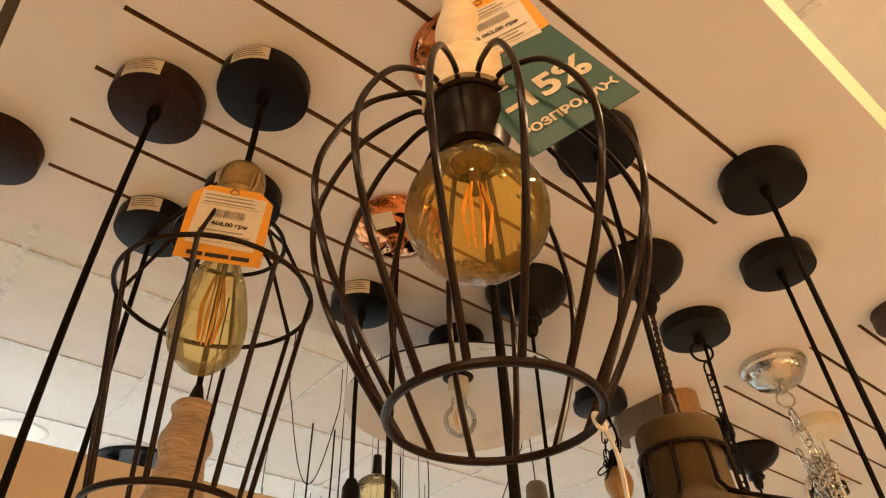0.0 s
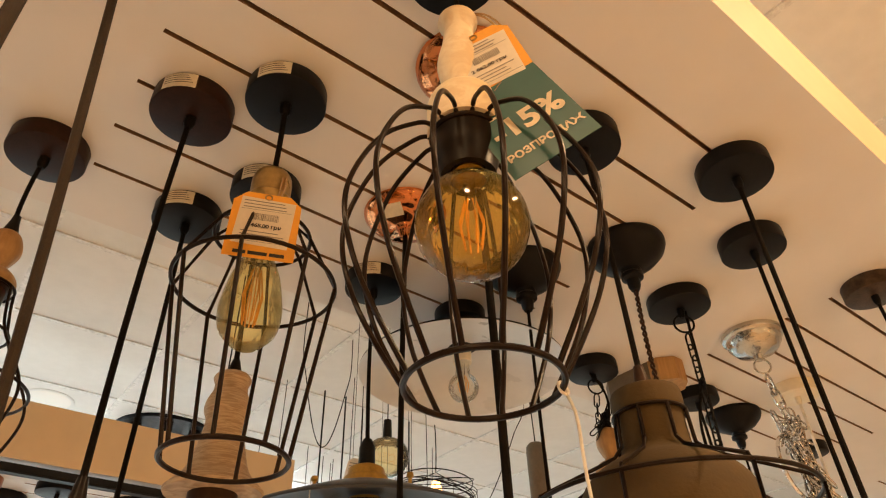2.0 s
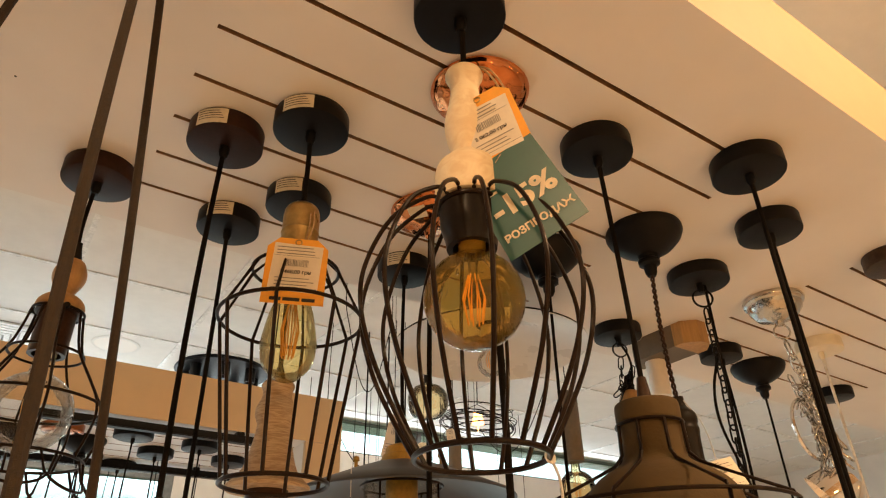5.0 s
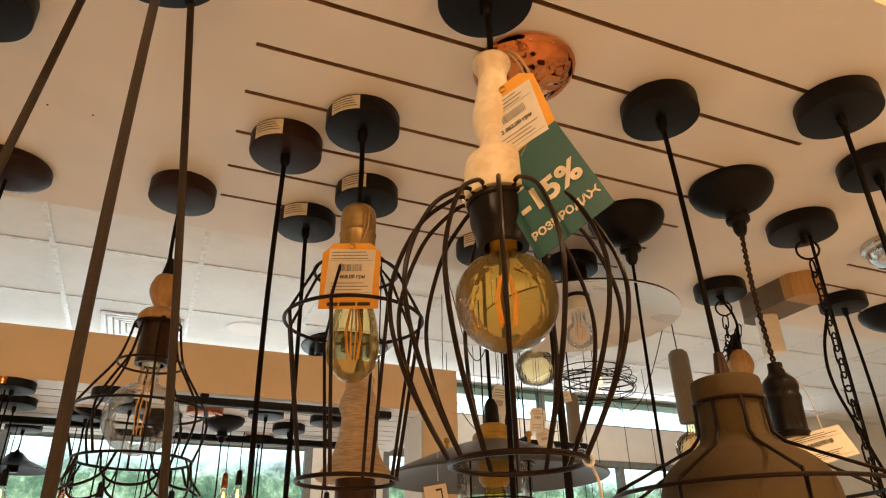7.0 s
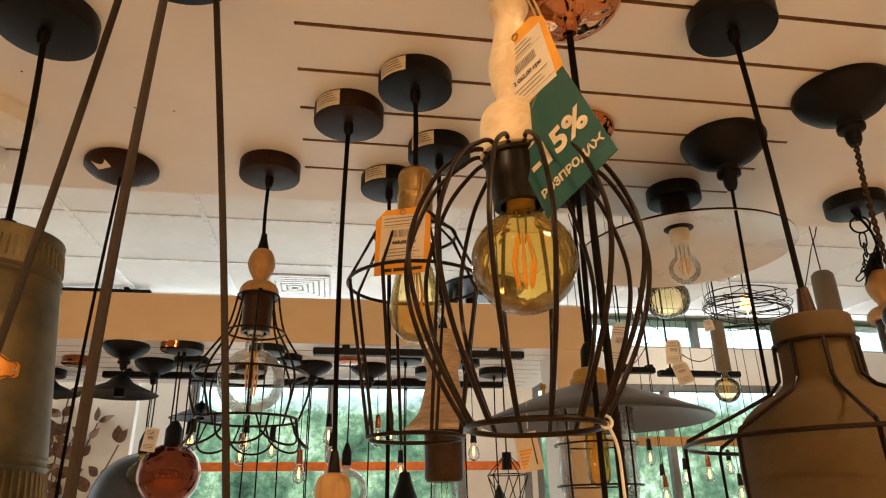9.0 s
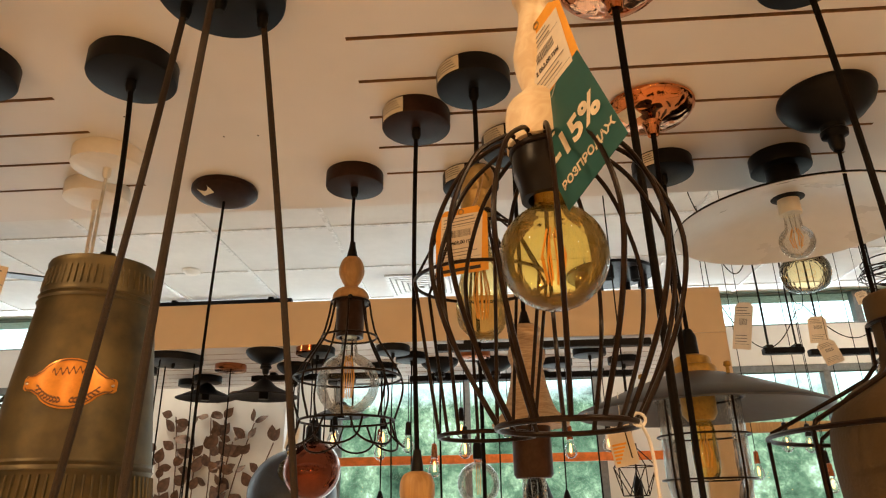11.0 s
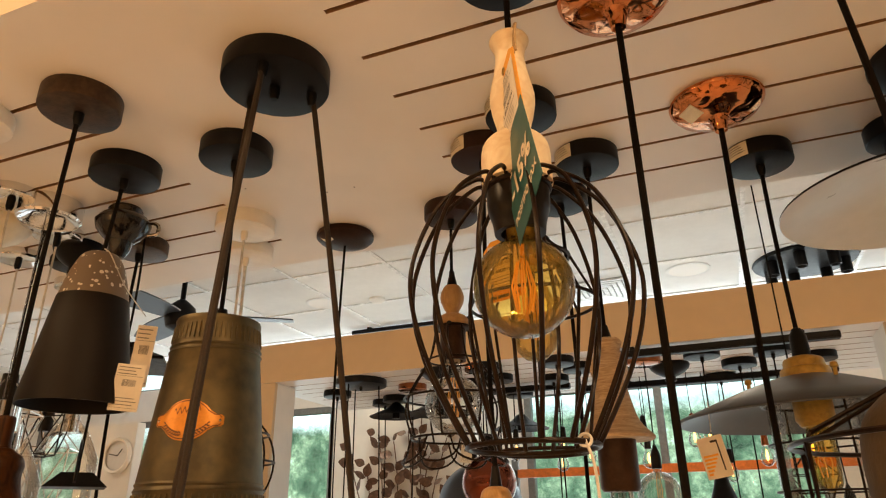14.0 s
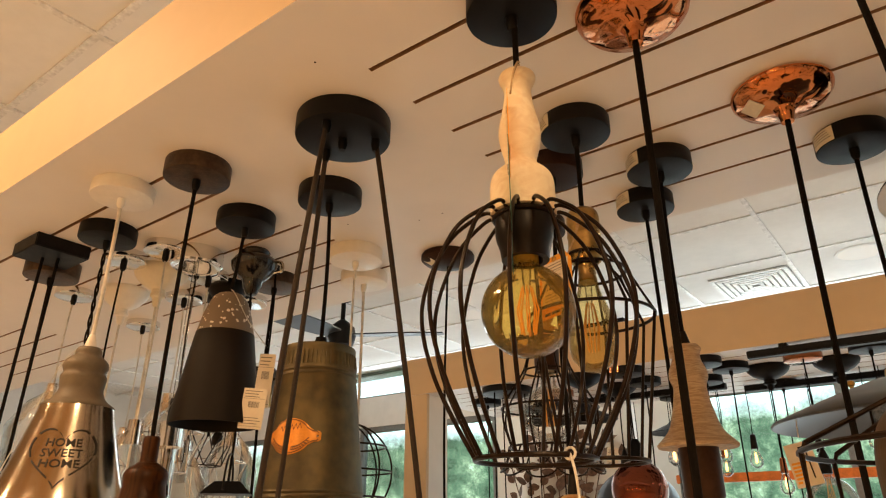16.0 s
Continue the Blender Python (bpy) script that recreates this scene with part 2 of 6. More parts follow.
def trees_backdrop():
    """Distant trees under a pale sky, a flat picture with its daylight put into the colour."""
    m = bpy.data.materials.new("glowing_tree_picture")
    m.use_nodes = True
    t = m.node_tree
    b = t.nodes["Principled BSDF"]
    c = t.nodes.new("ShaderNodeTexCoord")
    n = t.nodes.new("ShaderNodeTexNoise")
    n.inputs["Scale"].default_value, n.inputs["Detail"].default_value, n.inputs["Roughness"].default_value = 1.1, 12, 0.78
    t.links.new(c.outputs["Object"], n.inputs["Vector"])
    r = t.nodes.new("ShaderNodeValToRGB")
    # leaf shade and bright sky mottling are painted into this ramp
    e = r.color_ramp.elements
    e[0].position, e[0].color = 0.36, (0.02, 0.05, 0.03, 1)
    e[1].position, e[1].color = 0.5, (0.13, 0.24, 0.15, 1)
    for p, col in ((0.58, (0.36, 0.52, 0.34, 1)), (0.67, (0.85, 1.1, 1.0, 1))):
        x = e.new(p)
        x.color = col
    t.links.new(n.outputs[0], r.inputs[0])
    sep = t.nodes.new("ShaderNodeSeparateXYZ")
    t.links.new(c.outputs["Object"], sep.inputs[0])
    ma = t.nodes.new("ShaderNodeMath")
    ma.operation = "MULTIPLY_ADD"
    ma.inputs[1].default_value = 1.2
    t.links.new(n.outputs[0], ma.inputs[0])
    t.links.new(sep.outputs[2], ma.inputs[2])
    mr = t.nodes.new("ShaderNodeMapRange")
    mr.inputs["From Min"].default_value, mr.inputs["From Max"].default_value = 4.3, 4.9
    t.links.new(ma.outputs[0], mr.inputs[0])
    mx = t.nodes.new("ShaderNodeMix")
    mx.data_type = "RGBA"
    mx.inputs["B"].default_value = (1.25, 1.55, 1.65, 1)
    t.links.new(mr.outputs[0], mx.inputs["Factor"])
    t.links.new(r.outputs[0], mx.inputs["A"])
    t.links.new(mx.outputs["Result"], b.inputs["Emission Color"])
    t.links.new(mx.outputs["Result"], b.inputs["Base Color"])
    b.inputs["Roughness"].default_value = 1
    # the picture glows by itself in place of daylight on the trees
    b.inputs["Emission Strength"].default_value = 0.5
    return m


M_TREES = trees_backdrop()


# ---------------------------------------------------------------- builders
def part(name, bm, mat, parent=None, label="", smooth=True):
    me = bpy.data.meshes.new(name)
    if smooth:
        for f in bm.faces:
            f.smooth = True
    bm.to_mesh(me)
    bm.free()
    if smooth:
        me.set_sharp_from_angle(angle=radians(38))
    for mm in (mat if isinstance(mat, (list, tuple)) else [mat]):
        me.materials.append(mm)
    ob = new(name, me)
    ob.parent = parent
    if label:
        ob["label"] = label
    if name == "print":
        ob["kind"] = "stuff"
    return ob


def again(name, src, parent, m=None):
    """Another object on the mesh of src."""
    ob = new(name, src.data)
    ob.parent = parent
    if m is not None:
        ob.matrix_basis = m
    return ob


def thing(name, x, y, z, label, category, group=""):
    ob = new(name)
    ob.location = (x, y, z)
    ob.empty_display_size = 0.02
    return tagged(ob, label, category, group)


def lathe(profile, seg=48, close=False):
    """Turn (r, z) pairs about z; r = 0 closes to a pole."""
    bm = bmesh.new()
    rings = []
    for r, z in profile:
        if r < 1e-6:
            rings.append([bm.verts.new((0, 0, z))])
        else:
            rings.append([bm.verts.new((r * math.cos(2 * math.pi * i / seg), r * math.sin(2 * math.pi * i / seg), z)) for i in range(seg)])
    pairs = list(zip(rings, rings[1:]))
    if close:
        pairs.append((rings[-1], rings[0]))
    for a, b in pairs:
        for i in range(seg):
            j = (i + 1) % seg
            if len(a) == 1 and len(b) == 1:
                continue
            if len(a) == 1:
                bm.faces.new((a[0], b[j], b[i]))
            elif len(b) == 1:
                bm.faces.new((a[i], a[j], b[0]))
            else:
                bm.faces.new((a[i], a[j], b[j], b[i]))
    bmesh.ops.recalc_face_normals(bm, faces=bm.faces)
    return bm


def spline(points, n=6):
    """A smooth line through the points (Catmull-Rom)."""
    p = [Vector(q) for q in points]
    p = [2 * p[0] - p[1]] + p + [2 * p[-1] - p[-2]]
    out = []
    for i in range(1, len(p) - 2):
        for k in range(n):
            t = k / n
            a, b, c, d = p[i - 1], p[i], p[i + 1], p[i + 2]
            out.append(0.5 * ((2 * b) + (c - a) * t + (2 * a - 5 * b + 4 * c - d) * t * t + (3 * b - a - 3 * c + d) * t ** 3))
    out.append(p[-2])
    return out


def tube(points, r, seg=8, closed=False, bm=None):
    bm = bm or bmesh.new()
    p = [Vector(q) for q in points]
    rings, n = [], len(p)
    up = Vector((0.31, 0.17, 0.93))
    for i in range(n):
        d = (p[(i + 1) % n] - p[i - 1]) if closed else (p[min(i + 1, n - 1)] - p[max(i - 1, 0)])
        d.normalize()
        a = d.cross(up)
        if a.length < 0.05:
            a = d.cross(Vector((1, 0.2, 0)))
        a.normalize()
        b = d.cross(a).normalized()
        rings.append([bm.verts.new(p[i] + (a * math.cos(2 * math.pi * k / seg) + b * math.sin(2 * math.pi * k / seg)) * r) for k in range(seg)])
    for i in range(n if closed else n - 1):
        a, b = rings[i], rings[(i + 1) % n]
        # nearest start, so that the tube does not twist
        s = min(range(seg), key=lambda k: (a[0].co - b[k].co).length)
        for k in range(seg):
            bm.faces.new((a[k], a[(k + 1) % seg], b[(k + 1 + s) % seg], b[(k + s) % seg]))
    if not closed:
        bm.faces.new(rings[0][::-1])
        bm.faces.new(rings[-1])
    bmesh.ops.recalc_face_normals(bm, faces=bm.faces)
    return bm


def circle(R, z, n=48):
    return [(R * math.cos(2 * math.pi * i / n), R * math.sin(2 * math.pi * i / n), z) for i in range(n)]


def box(x0, x1, y0, y1, z0, z1, bevel=0.0, bm=None):
    own = bm is None
    bm = bm or bmesh.new()
    v = [bm.verts.new((x, y, z)) for z in (z0, z1) for y in (y0, y1) for x in (x0, x1)]
    for f in ((0, 2, 3, 1), (4, 5, 7, 6), (0, 1, 5, 4), (2, 6, 7, 3), (0, 4, 6, 2), (1, 3, 7, 5)):
        bm.faces.new([v[i] for i in f])
    if bevel and own:
        bmesh.ops.bevel(bm, geom=list(bm.edges), offset=bevel, segments=2, affect="EDGES")
    return bm


def disc_canopy(parent, r=0.057, h=0.028, mat=None, sticker=None, label=""):
    bv = 0.0025
    prof = [(0, 0), (r - 0.001, 0), (r, -0.002), (r, -h + bv), (r - bv * 0.3, -h + bv * 0.3), (r - bv, -h), (0.012, -h), (0, -h)]
    c = part("canopy", lathe(prof, 56), mat or M_BLACK2, parent, label)
    part("cord_grip", lathe([(0, -h + 0.001), (0.0075, -h + 0.001), (0.0075, -h - 0.012), (0.005, -h - 0.02), (0, -h - 0.02)], 16), mat if mat in (M_WHITE, M_CREAM) else M_BLACK, c)
    if sticker is not None:
        bm = bmesh.new()
        w = 0.42
        a = [bm.verts.new(((r + 0.0008) * math.cos(sticker + u * w), (r + 0.0008) * math.sin(sticker + u * w), z)) for z in (-0.003, -h + 0.001) for u in (-1, -0.6, -0.2, 0.2, 0.6, 1)]
        for i in range(5):
            bm.faces.new((a[i], a[i + 1], a[i + 7], a[i + 6]))
        st = part("sticker", bm, M_STICKER, c, "small off-white paper sticker")
        bm = bmesh.new()
        for row in range(4):
            z0 = -0.007 - row * 0.0045
            q = [bm.verts.new(((r + 0.0012) * math.cos(sticker + u * w), (r + 0.0012) * math.sin(sticker + u * w), z)) for z in (z0, z0 - 0.0012) for u in (-0.85, -0.45, 0, 0.4, 0.5 + 0.1 * row)]
            for i in range(4):
                bm.faces.new((q[i], q[i + 1], q[i + 6], q[i + 5]))
        part("print", bm, M_INK, c)
    return c


def bell_canopy(parent, r=0.075, mat=None, label=""):
    prof = [(0, 0), (r * 0.98, 0), (r, -0.004), (r, -0.01), (r * 0.93, -0.022), (r * 0.72, -0.038), (r * 0.45, -0.05), (r * 0.26, -0.056), (r * 0.24, -0.064), (r * 0.28, -0.067), (r * 0.27, -0.074), (r * 0.17, -0.078), (r * 0.15, -0.092), (r * 0.1, -0.1), (0, -0.1)]
    return part("canopy", lathe(prof, 56), mat or M_BLACK2, parent, label)


def cup_canopy(parent, r=0.076, mat=None, label=""):
    """A shallow dome with a neck."""
    prof = [(0, 0), (r * 0.93, 0), (r, -0.004), (r * 0.99, -0.008), (r * 0.88, -0.018), (r * 0.6, -0.026), (r * 0.3, -0.03), (0.016, -0.032), (0.012, -0.04), (0.009, -0.055), (0, -0.056)]
    return part("canopy", lathe(prof, 64), mat or M_COPPER, parent, label)


def cord(parent, z0, z1, r=0.0036, mat=None, x0=0.0, y0=0.0, x1=0.0, y1=0.0, bow=0.004, twist=False, seed=0):
    rnd = random.Random(seed)
    ph = rnd.uniform(0, 6.28)
    n = 14
    pts = []
    for i in range(n + 1):
        u = i / n
        s = math.sin(math.pi * u) * bow
        pts.append((x0 + (x1 - x0) * u + s * math.cos(ph), y0 + (y1 - y0) * u + s * math.sin(ph), z0 + (z1 - z0) * u))
    if twist:
        pts = spline(pts, 8)
        bm = bmesh.new()
        for k in (0, math.pi):
            q = [(p.x + 0.0024 * math.cos(i * 0.55 + k), p.y + 0.0024 * math.sin(i * 0.55 + k), p.z) for i, p in enumerate(pts)]
            tube(q, 0.0022, 6, False, bm)
        return part("cord", bm, mat or M_CORD, parent)
    return part("cord", tube(spline(pts, 2), r, 8), mat or M_CORD, parent)


def smooth_profile(p, n=5):
    return [(max(v.x, 0.0), v.z) for v in spline([(r, 0, z) for r, z in p], n)]


def bulb(parent, z, kind="globe", r=0.046, tint=None, fil=4, length=None):
    """Bulb hanging from the socket's mouth at z; its screw base sits in the socket."""
    tint = tint or M_AMBER
    if kind == "globe":
        L = length or 0.12
        c = -(L - r)
        a0 = math.degrees(math.asin(min(0.9, 0.0175 / r)))
        top = c + r * math.cos(radians(a0))
        body = [(0.0135, 0.0), (0.0138, top * 0.5), (0.0152, top + 0.003)]
        for a in [a0 + (180 - a0) * k / 18 for k in range(19)]:
            body.append((r * math.sin(radians(a)), c + r * math.cos(radians(a))))
        body[-1] = (0, -L)
    elif kind == "edison":
        L = length or 0.13
        body = smooth_profile([(0.0135, 0.0), (0.017, -0.018), (0.027, -0.046), (r * 0.97, -0.078), (r, -0.093), (r * 0.9, -0.113), (r * 0.6, -0.126), (0.012, -L + 0.001), (0.0, -L)], 4)
    else:
        L = length or 0.1
        body = smooth_profile([(0.0135, 0.0), (0.017, -0.012), (r, -0.03), (r, -L * 0.75), (r * 0.8, -L * 0.92), (0, -L)], 4)
    body = [(q, w + z) for q, w in body]
    b = part("bulb", lathe(body, 40), tint, parent, "amber filament bulb" if tint in (M_AMBER, M_AMBERE) else "clear glass filament bulb")
    part("screw_base", lathe([(0, z + 0.024), (0.0132, z + 0.024), (0.0132, z + 0.018), (0.0124, z + 0.015), (0.0132, z + 0.011), (0.0124, z + 0.007), (0.0136, z + 0.003), (0.0136, z - 0.002), (0, z - 0.002)], 20), M_BRASS, b)
    part("stem", lathe([(0, z), (0.006, z), (0.0045, z - 0.03), (0.003, z - 0.042), (0, z - 0.043)], 12), M_CLEAR, b)
    for i in range(fil * 2):
        a = math.pi * i / fil + 0.4
        top, low = z - 0.035, z - L * 0.78
        part("filament", tube([(0.005 * math.cos(a), 0.005 * math.sin(a), top), (0.011 * math.cos(a), 0.011 * math.sin(a), (top + low) / 2), (0.007 * math.cos(a), 0.007 * math.sin(a), low)], 0.0009, 6), M_FIL, b)
    return b


def wires(parent, points, count, r, name="wire", phase=0.0, mat=None, smooth=5):
    """The same bent wire count times round the axis; points are (radius, z)."""
    pts = [(a, 0, z) for a, z in points]
    first = part(name, tube(spline(pts, smooth) if smooth else pts, r, 8), mat or M_WIRE, parent)
    first.matrix_basis = pose(0, 0, 0, 0, 0, math.degrees(phase))
    for i in range(1, count):
        again(name, first, parent, pose(0, 0, 0, 0, 0, math.degrees(phase) + 360 * i / count))
    return first


def ring(parent, R, z, r, name="ring", mat=None):
    return part(name, tube(circle(R, z), r, 8, True), mat or M_WIRE, parent)


def text_mesh(s, size, bold=0.0, extrude=0.0):
    cu = bpy.data.curves.new("writing", "FONT")
    cu.body, cu.size, cu.extrude, cu.offset = s, size, extrude, bold * size
    cu.align_x, cu.align_y = "CENTER", "CENTER"
    cu.resolution_u = 3
    ob = bpy.data.objects.new("writing", cu)
    scene.collection.objects.link(ob)
    dg = bpy.context.evaluated_depsgraph_get()
    me = bpy.data.meshes.new_from_object(ob.evaluated_get(dg))
    bpy.data.objects.remove(ob)
    return me


def writing(name, s, size, mat, parent, m, bold=0.0):
    me = text_mesh(s, size, bold)
    me.materials.append(mat)
    ob = new(name, me)
    ob.parent = parent
    ob.matrix_basis = m
    return ob


def plate(w, h, t=0.0008, cut=0.0):
    """A thin card in the xz plane, its front towards -y; cut: clipped upper corners."""
    bm = bmesh.new()
    c = cut
    out = [(-w / 2, -h / 2), (w / 2, -h / 2), (w / 2, h / 2 - c), (w / 2 - c, h / 2), (-w / 2 + c, h / 2), (-w / 2, h / 2 - c)] if c else [(-w / 2, -h / 2), (w / 2, -h / 2), (w / 2, h / 2), (-w / 2, h / 2)]
    f = [bm.verts.new((x, 0, z)) for x, z in out]
    b = [bm.verts.new((x, t, z)) for x, z in out]
    bm.faces.new(f)
    bm.faces.new(b[::-1])
    for i in range(len(out)):
        j = (i + 1) % len(out)
        bm.faces.new((f[j], f[i], b[i], b[j]))
    return bm


def bars(spec, y=-0.0006):
    """Print: flat bars (x0, x1, z0, z1) just in front of a card."""
    bm = bmesh.new()
    for x0, x1, z0, z1 in spec:
        bm.faces.new([bm.verts.new(q) for q in ((x0, y, z0), (x1, y, z0), (x1, y, z1), (x0, y, z1))])
    return bm


def print_lines(w, h, barcode=True, seed=1):
    rnd = random.Random(seed)
    out = []
    for k, z in enumerate((0.42, 0.35, 0.28)):
        out.append((-w * 0.42, w * rnd.uniform(0.15, 0.42), h * z, h * (z + 0.02)))
    if barcode:
        x = -w * 0.22
        while x < w * 0.25:
            d = w * rnd.choice((0.008, 0.014, 0.02))
            out.append((x, x + d, h * 0.02, h * 0.17))
            x += d + w * rnd.choice((0.008, 0.014))
    for z in (-0.24, -0.31, -0.38):
        out.append((-w * 0.4, w * rnd.uniform(0.2, 0.4), h * z, h * (z + 0.018)))
    for a in ((-w * 0.46, w * 0.46, -h * 0.44, -h * 0.432), (-w * 0.46, w * 0.46, h * 0.24, h * 0.248)):
        out.append(a)
    return out


def price_tag(parent, m, w, h, price, seed=1, footer=True):
    """An orange hang tag with a white price label on it."""
    tag = part("price_tag", plate(w, h, 0.0008, w * 0.18), M_TAG, parent, "orange card price tag with a white label", smooth=False)
    tag.matrix_basis = m
    lw, lh = w * 0.8, h * 0.72
    zc = 0.04 * h if footer else -0.02 * h
    lab = part("paper_label", plate(lw, lh, 0.0004, 0.0), M_PAPER, tag, smooth=False)
    lab.matrix_basis = pose(0, -0.0009, zc, 0, 2.5, 0)
    pr = part("print", bars([(a, b, c + zc, d + zc) for a, b, c, d in print_lines(lw, lh, True, seed)], -0.0015), M_INKG, tag, smooth=False)
    writing("price", price, w * 0.095, M_INK, tag, pose(0, -0.0016, zc - lh * 0.1, 90, 0, 0), 0.03)
    if footer:
        part("footer_print", bars([(-w * 0.36, -w * 0.18, -h * 0.46, -h * 0.41), (-w * 0.15, w * 0.12, -h * 0.46, -h * 0.41), (w * 0.15, w * 0.36, -h * 0.46, -h * 0.41)], -0.0006), M_INK, tag, smooth=False)
    part("eyelet", tube(circle(w * 0.05, 0, 16), w * 0.012, 6, True), M_BRASS, tag).matrix_basis = pose(0, -0.0005, h * 0.44, 90, 0, 0)
    return tag


def facing(p, normal_az, tilt=0.0, roll=0.0):
    """Pose of a card at p whose front looks along the azimuth (degrees)."""
    return pose(*p) @ pose(0, 0, 0, 0, 0, normal_az + 90) @ pose(0, 0, 0, tilt, 0, 0) @ pose(0, 0, 0, 0, roll, 0)


def link_mesh():
    a, b = 0.006, 0.0085
    pts = [(a * math.cos(u), 0, b * math.sin(u) + (0.007 if math.sin(u) >= 0 else -0.007)) for u in [2 * math.pi * (i + 0.5) / 18 for i in range(18)]]
    return tube(pts, 0.0016, 6, True)


def chain(parent, pts, mat, scale=1.0):
    """Links along a line, each turned by a quarter against the last."""
    first = None
    step = 0.0215 * scale
    line = [Vector(p) for p in pts]
    out, i, pos = [], 0, line[0].copy()
    while i < len(line) - 1:
        d = line[i + 1] - pos
        if d.length < step:
            i += 1
            continue
        pos = pos + d.normalized() * step
        out.append((pos.copy(), d.normalized()))
    for k, (p, d) in enumerate(out):
        m = Matrix.Translation(p) @ d.to_track_quat("Z", "Y").to_matrix().to_4x4() @ pose(0, 0, 0, 0, 0, 90 * (k % 2) + 20) @ Matrix.Diagonal((scale, scale, scale, 1))
        if first is None:
            first = part("link", link_mesh(), mat, parent)
            first.matrix_basis = m
        else:
            again("link", first, parent, m)


def zl(z):
    return z - PANEL


G_LAMPS = "pendant lamps under the display panel"


# ---------------------------------------------------------------- structure
def slot_panel(name, x0, x1, y0, y1, z, thick, starts, length, ys, slot=0.0075, depth=0.014):
    """Board with routed slots: underside cut out round each slot, with its walls and floor."""
    bm = bmesh.new()
    xs = sorted({x0, x1, *[v for s in starts for v in (s, s + length) if x0 < v < x1]})
    edges = sorted({y0, y1, *[v for y in ys for v in (y - slot / 2, y + slot / 2)]})
    inside = lambda x, y: any(s < x < s + length for s in starts) and any(abs(y - q) < slot / 2 for q in ys)
    for i in range(len(xs) - 1):
        for j in range(len(edges) - 1):
            a, b, c, d = xs[i], xs[i + 1], edges[j], edges[j + 1]
            if inside((a + b) / 2, (c + d) / 2):
                q = [[bm.verts.new((x, y, w)) for x, y in ((a, c), (b, c), (b, d), (a, d))] for w in (z, z + depth)]
                f = bm.faces.new(q[1][::-1])
                f.material_index = 1
                for k in range(4):
                    f = bm.faces.new((q[0][k], q[0][(k + 1) % 4], q[1][(k + 1) % 4], q[1][k]))
                    f.material_index = 1
            else:
                bm.faces.new([bm.verts.new(p) for p in ((a, d, z), (b, d, z), (b, c, z), (a, c, z))])
    for p in (((x0, y0, z), (x1, y0, z), (x1, y0, z + thick), (x0, y0, z + thick)), ((x0, y1, z + thick), (x1, y1, z + thick), (x1, y1, z), (x0, y1, z)),
              ((x0, y0, z + thick), (x1, y0, z + thick), (x1, y1, z + thick), (x0, y1, z + thick)),
              ((x0, y0, z), (x0, y0, z + thick), (x0, y1, z + thick), (x0, y1, z)), ((x1, y1, z), (x1, y1, z + thick), (x1, y0, z + thick), (x1, y0, z))):
        f = bm.faces.new([bm.verts.new(q) for q in p])
        if p[0][1] == y0 and p[2][1] == y0:
            f.material_index = 2
    return part(name, bm, [M_PANEL, M_SLOT, M_FASCIA], None, smooth=False)


PERIOD = 1.345
JOINTS = [1.10 + PERIOD * k for k in range(-4, 4)]
for a, b in zip(JOINTS, JOINTS[1:]):
    s = a + 0.245
    tagged(slot_panel("ceiling_panel", a, b, -0.157, 0.742, PANEL, 0.18, [s], 0.862, [0.1 * k for k in range(7)]),
           "white laminate display panel with seven routed slots", "ceiling panel", kind="structure")

# the parallel display panel across the aisle, on side walls
P2Y0, P2Y1, P2Z = 2.07, 2.96, 2.42
for a, b in ((-1.68, -0.76), (-0.76, 0.18), (0.18, 1.12)):
    tagged(slot_panel("ceiling_panel_far", a, b, P2Y0, P2Y1, P2Z, 0.185, [a + 0.08], 0.78, [P2Y0 + 0.12 + 0.1 * k for k in range(8)]),
           "white slotted display panel with a beige front edge", "ceiling panel", kind="structure")
for a, b in ((-1.68, -1.54), (0.965, 1.12)):
    W = tagged(new("wall_partition"), "side wall of the far display, beige front and white reveal", "wall", kind="structure")
    W.location = (a, P2Y0, 0)
    part("front_board", box(0, b - a, 0, 0.02, 0, P2Z - 0.001, 0.001), M_FASCIA, W, "beige front board", smooth=False)
    part("reveal", box(0.001, b - a - 0.001, 0.02, 0.17 if a < 0 else 0.23, 0, P2Z - 0.001), M_WALL, W, "white painted reveal", smooth=False)


# tiled ceiling
tile, gap = 0.6, 0.007
bm, south = bmesh.new(), bmesh.new()
for i in range(-11, 12):
    for j in range(-9, 8):
        x, y = -0.57 + tile * i, 2.46 + tile * (j - 3)
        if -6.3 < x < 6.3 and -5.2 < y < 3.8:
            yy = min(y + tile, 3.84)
            # rows south of y = -0.7 go to the mesh with the darker beige
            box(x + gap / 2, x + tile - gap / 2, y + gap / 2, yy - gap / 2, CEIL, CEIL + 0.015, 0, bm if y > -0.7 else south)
tagged(part("ceiling_south", south, M_CEILS, None, smooth=False), "beige ceiling tiles south of the display panel", "ceiling", kind="structure")
tagged(part("ceiling", bm, M_CEIL, None, smooth=False), "white mineral ceiling tiles in a fine grid", "ceiling", kind="structure")
tagged(part("ceiling_slab", box(-6.6, 6.6, -5.3, 4.2, CEIL + 0.02, CEIL + 0.06), M_GRID, None, smooth=False), "slab above the ceiling tiles", "ceiling", kind="structure")
bm = bmesh.new()
for i in range(-11, 12):
    x = -0.57 + tile * i
    if -6.5 < x < 6.5:
        box(x - 0.011, x + 0.011, -5.3, 3.84, CEIL - 0.007, CEIL + 0.01, 0, bm)
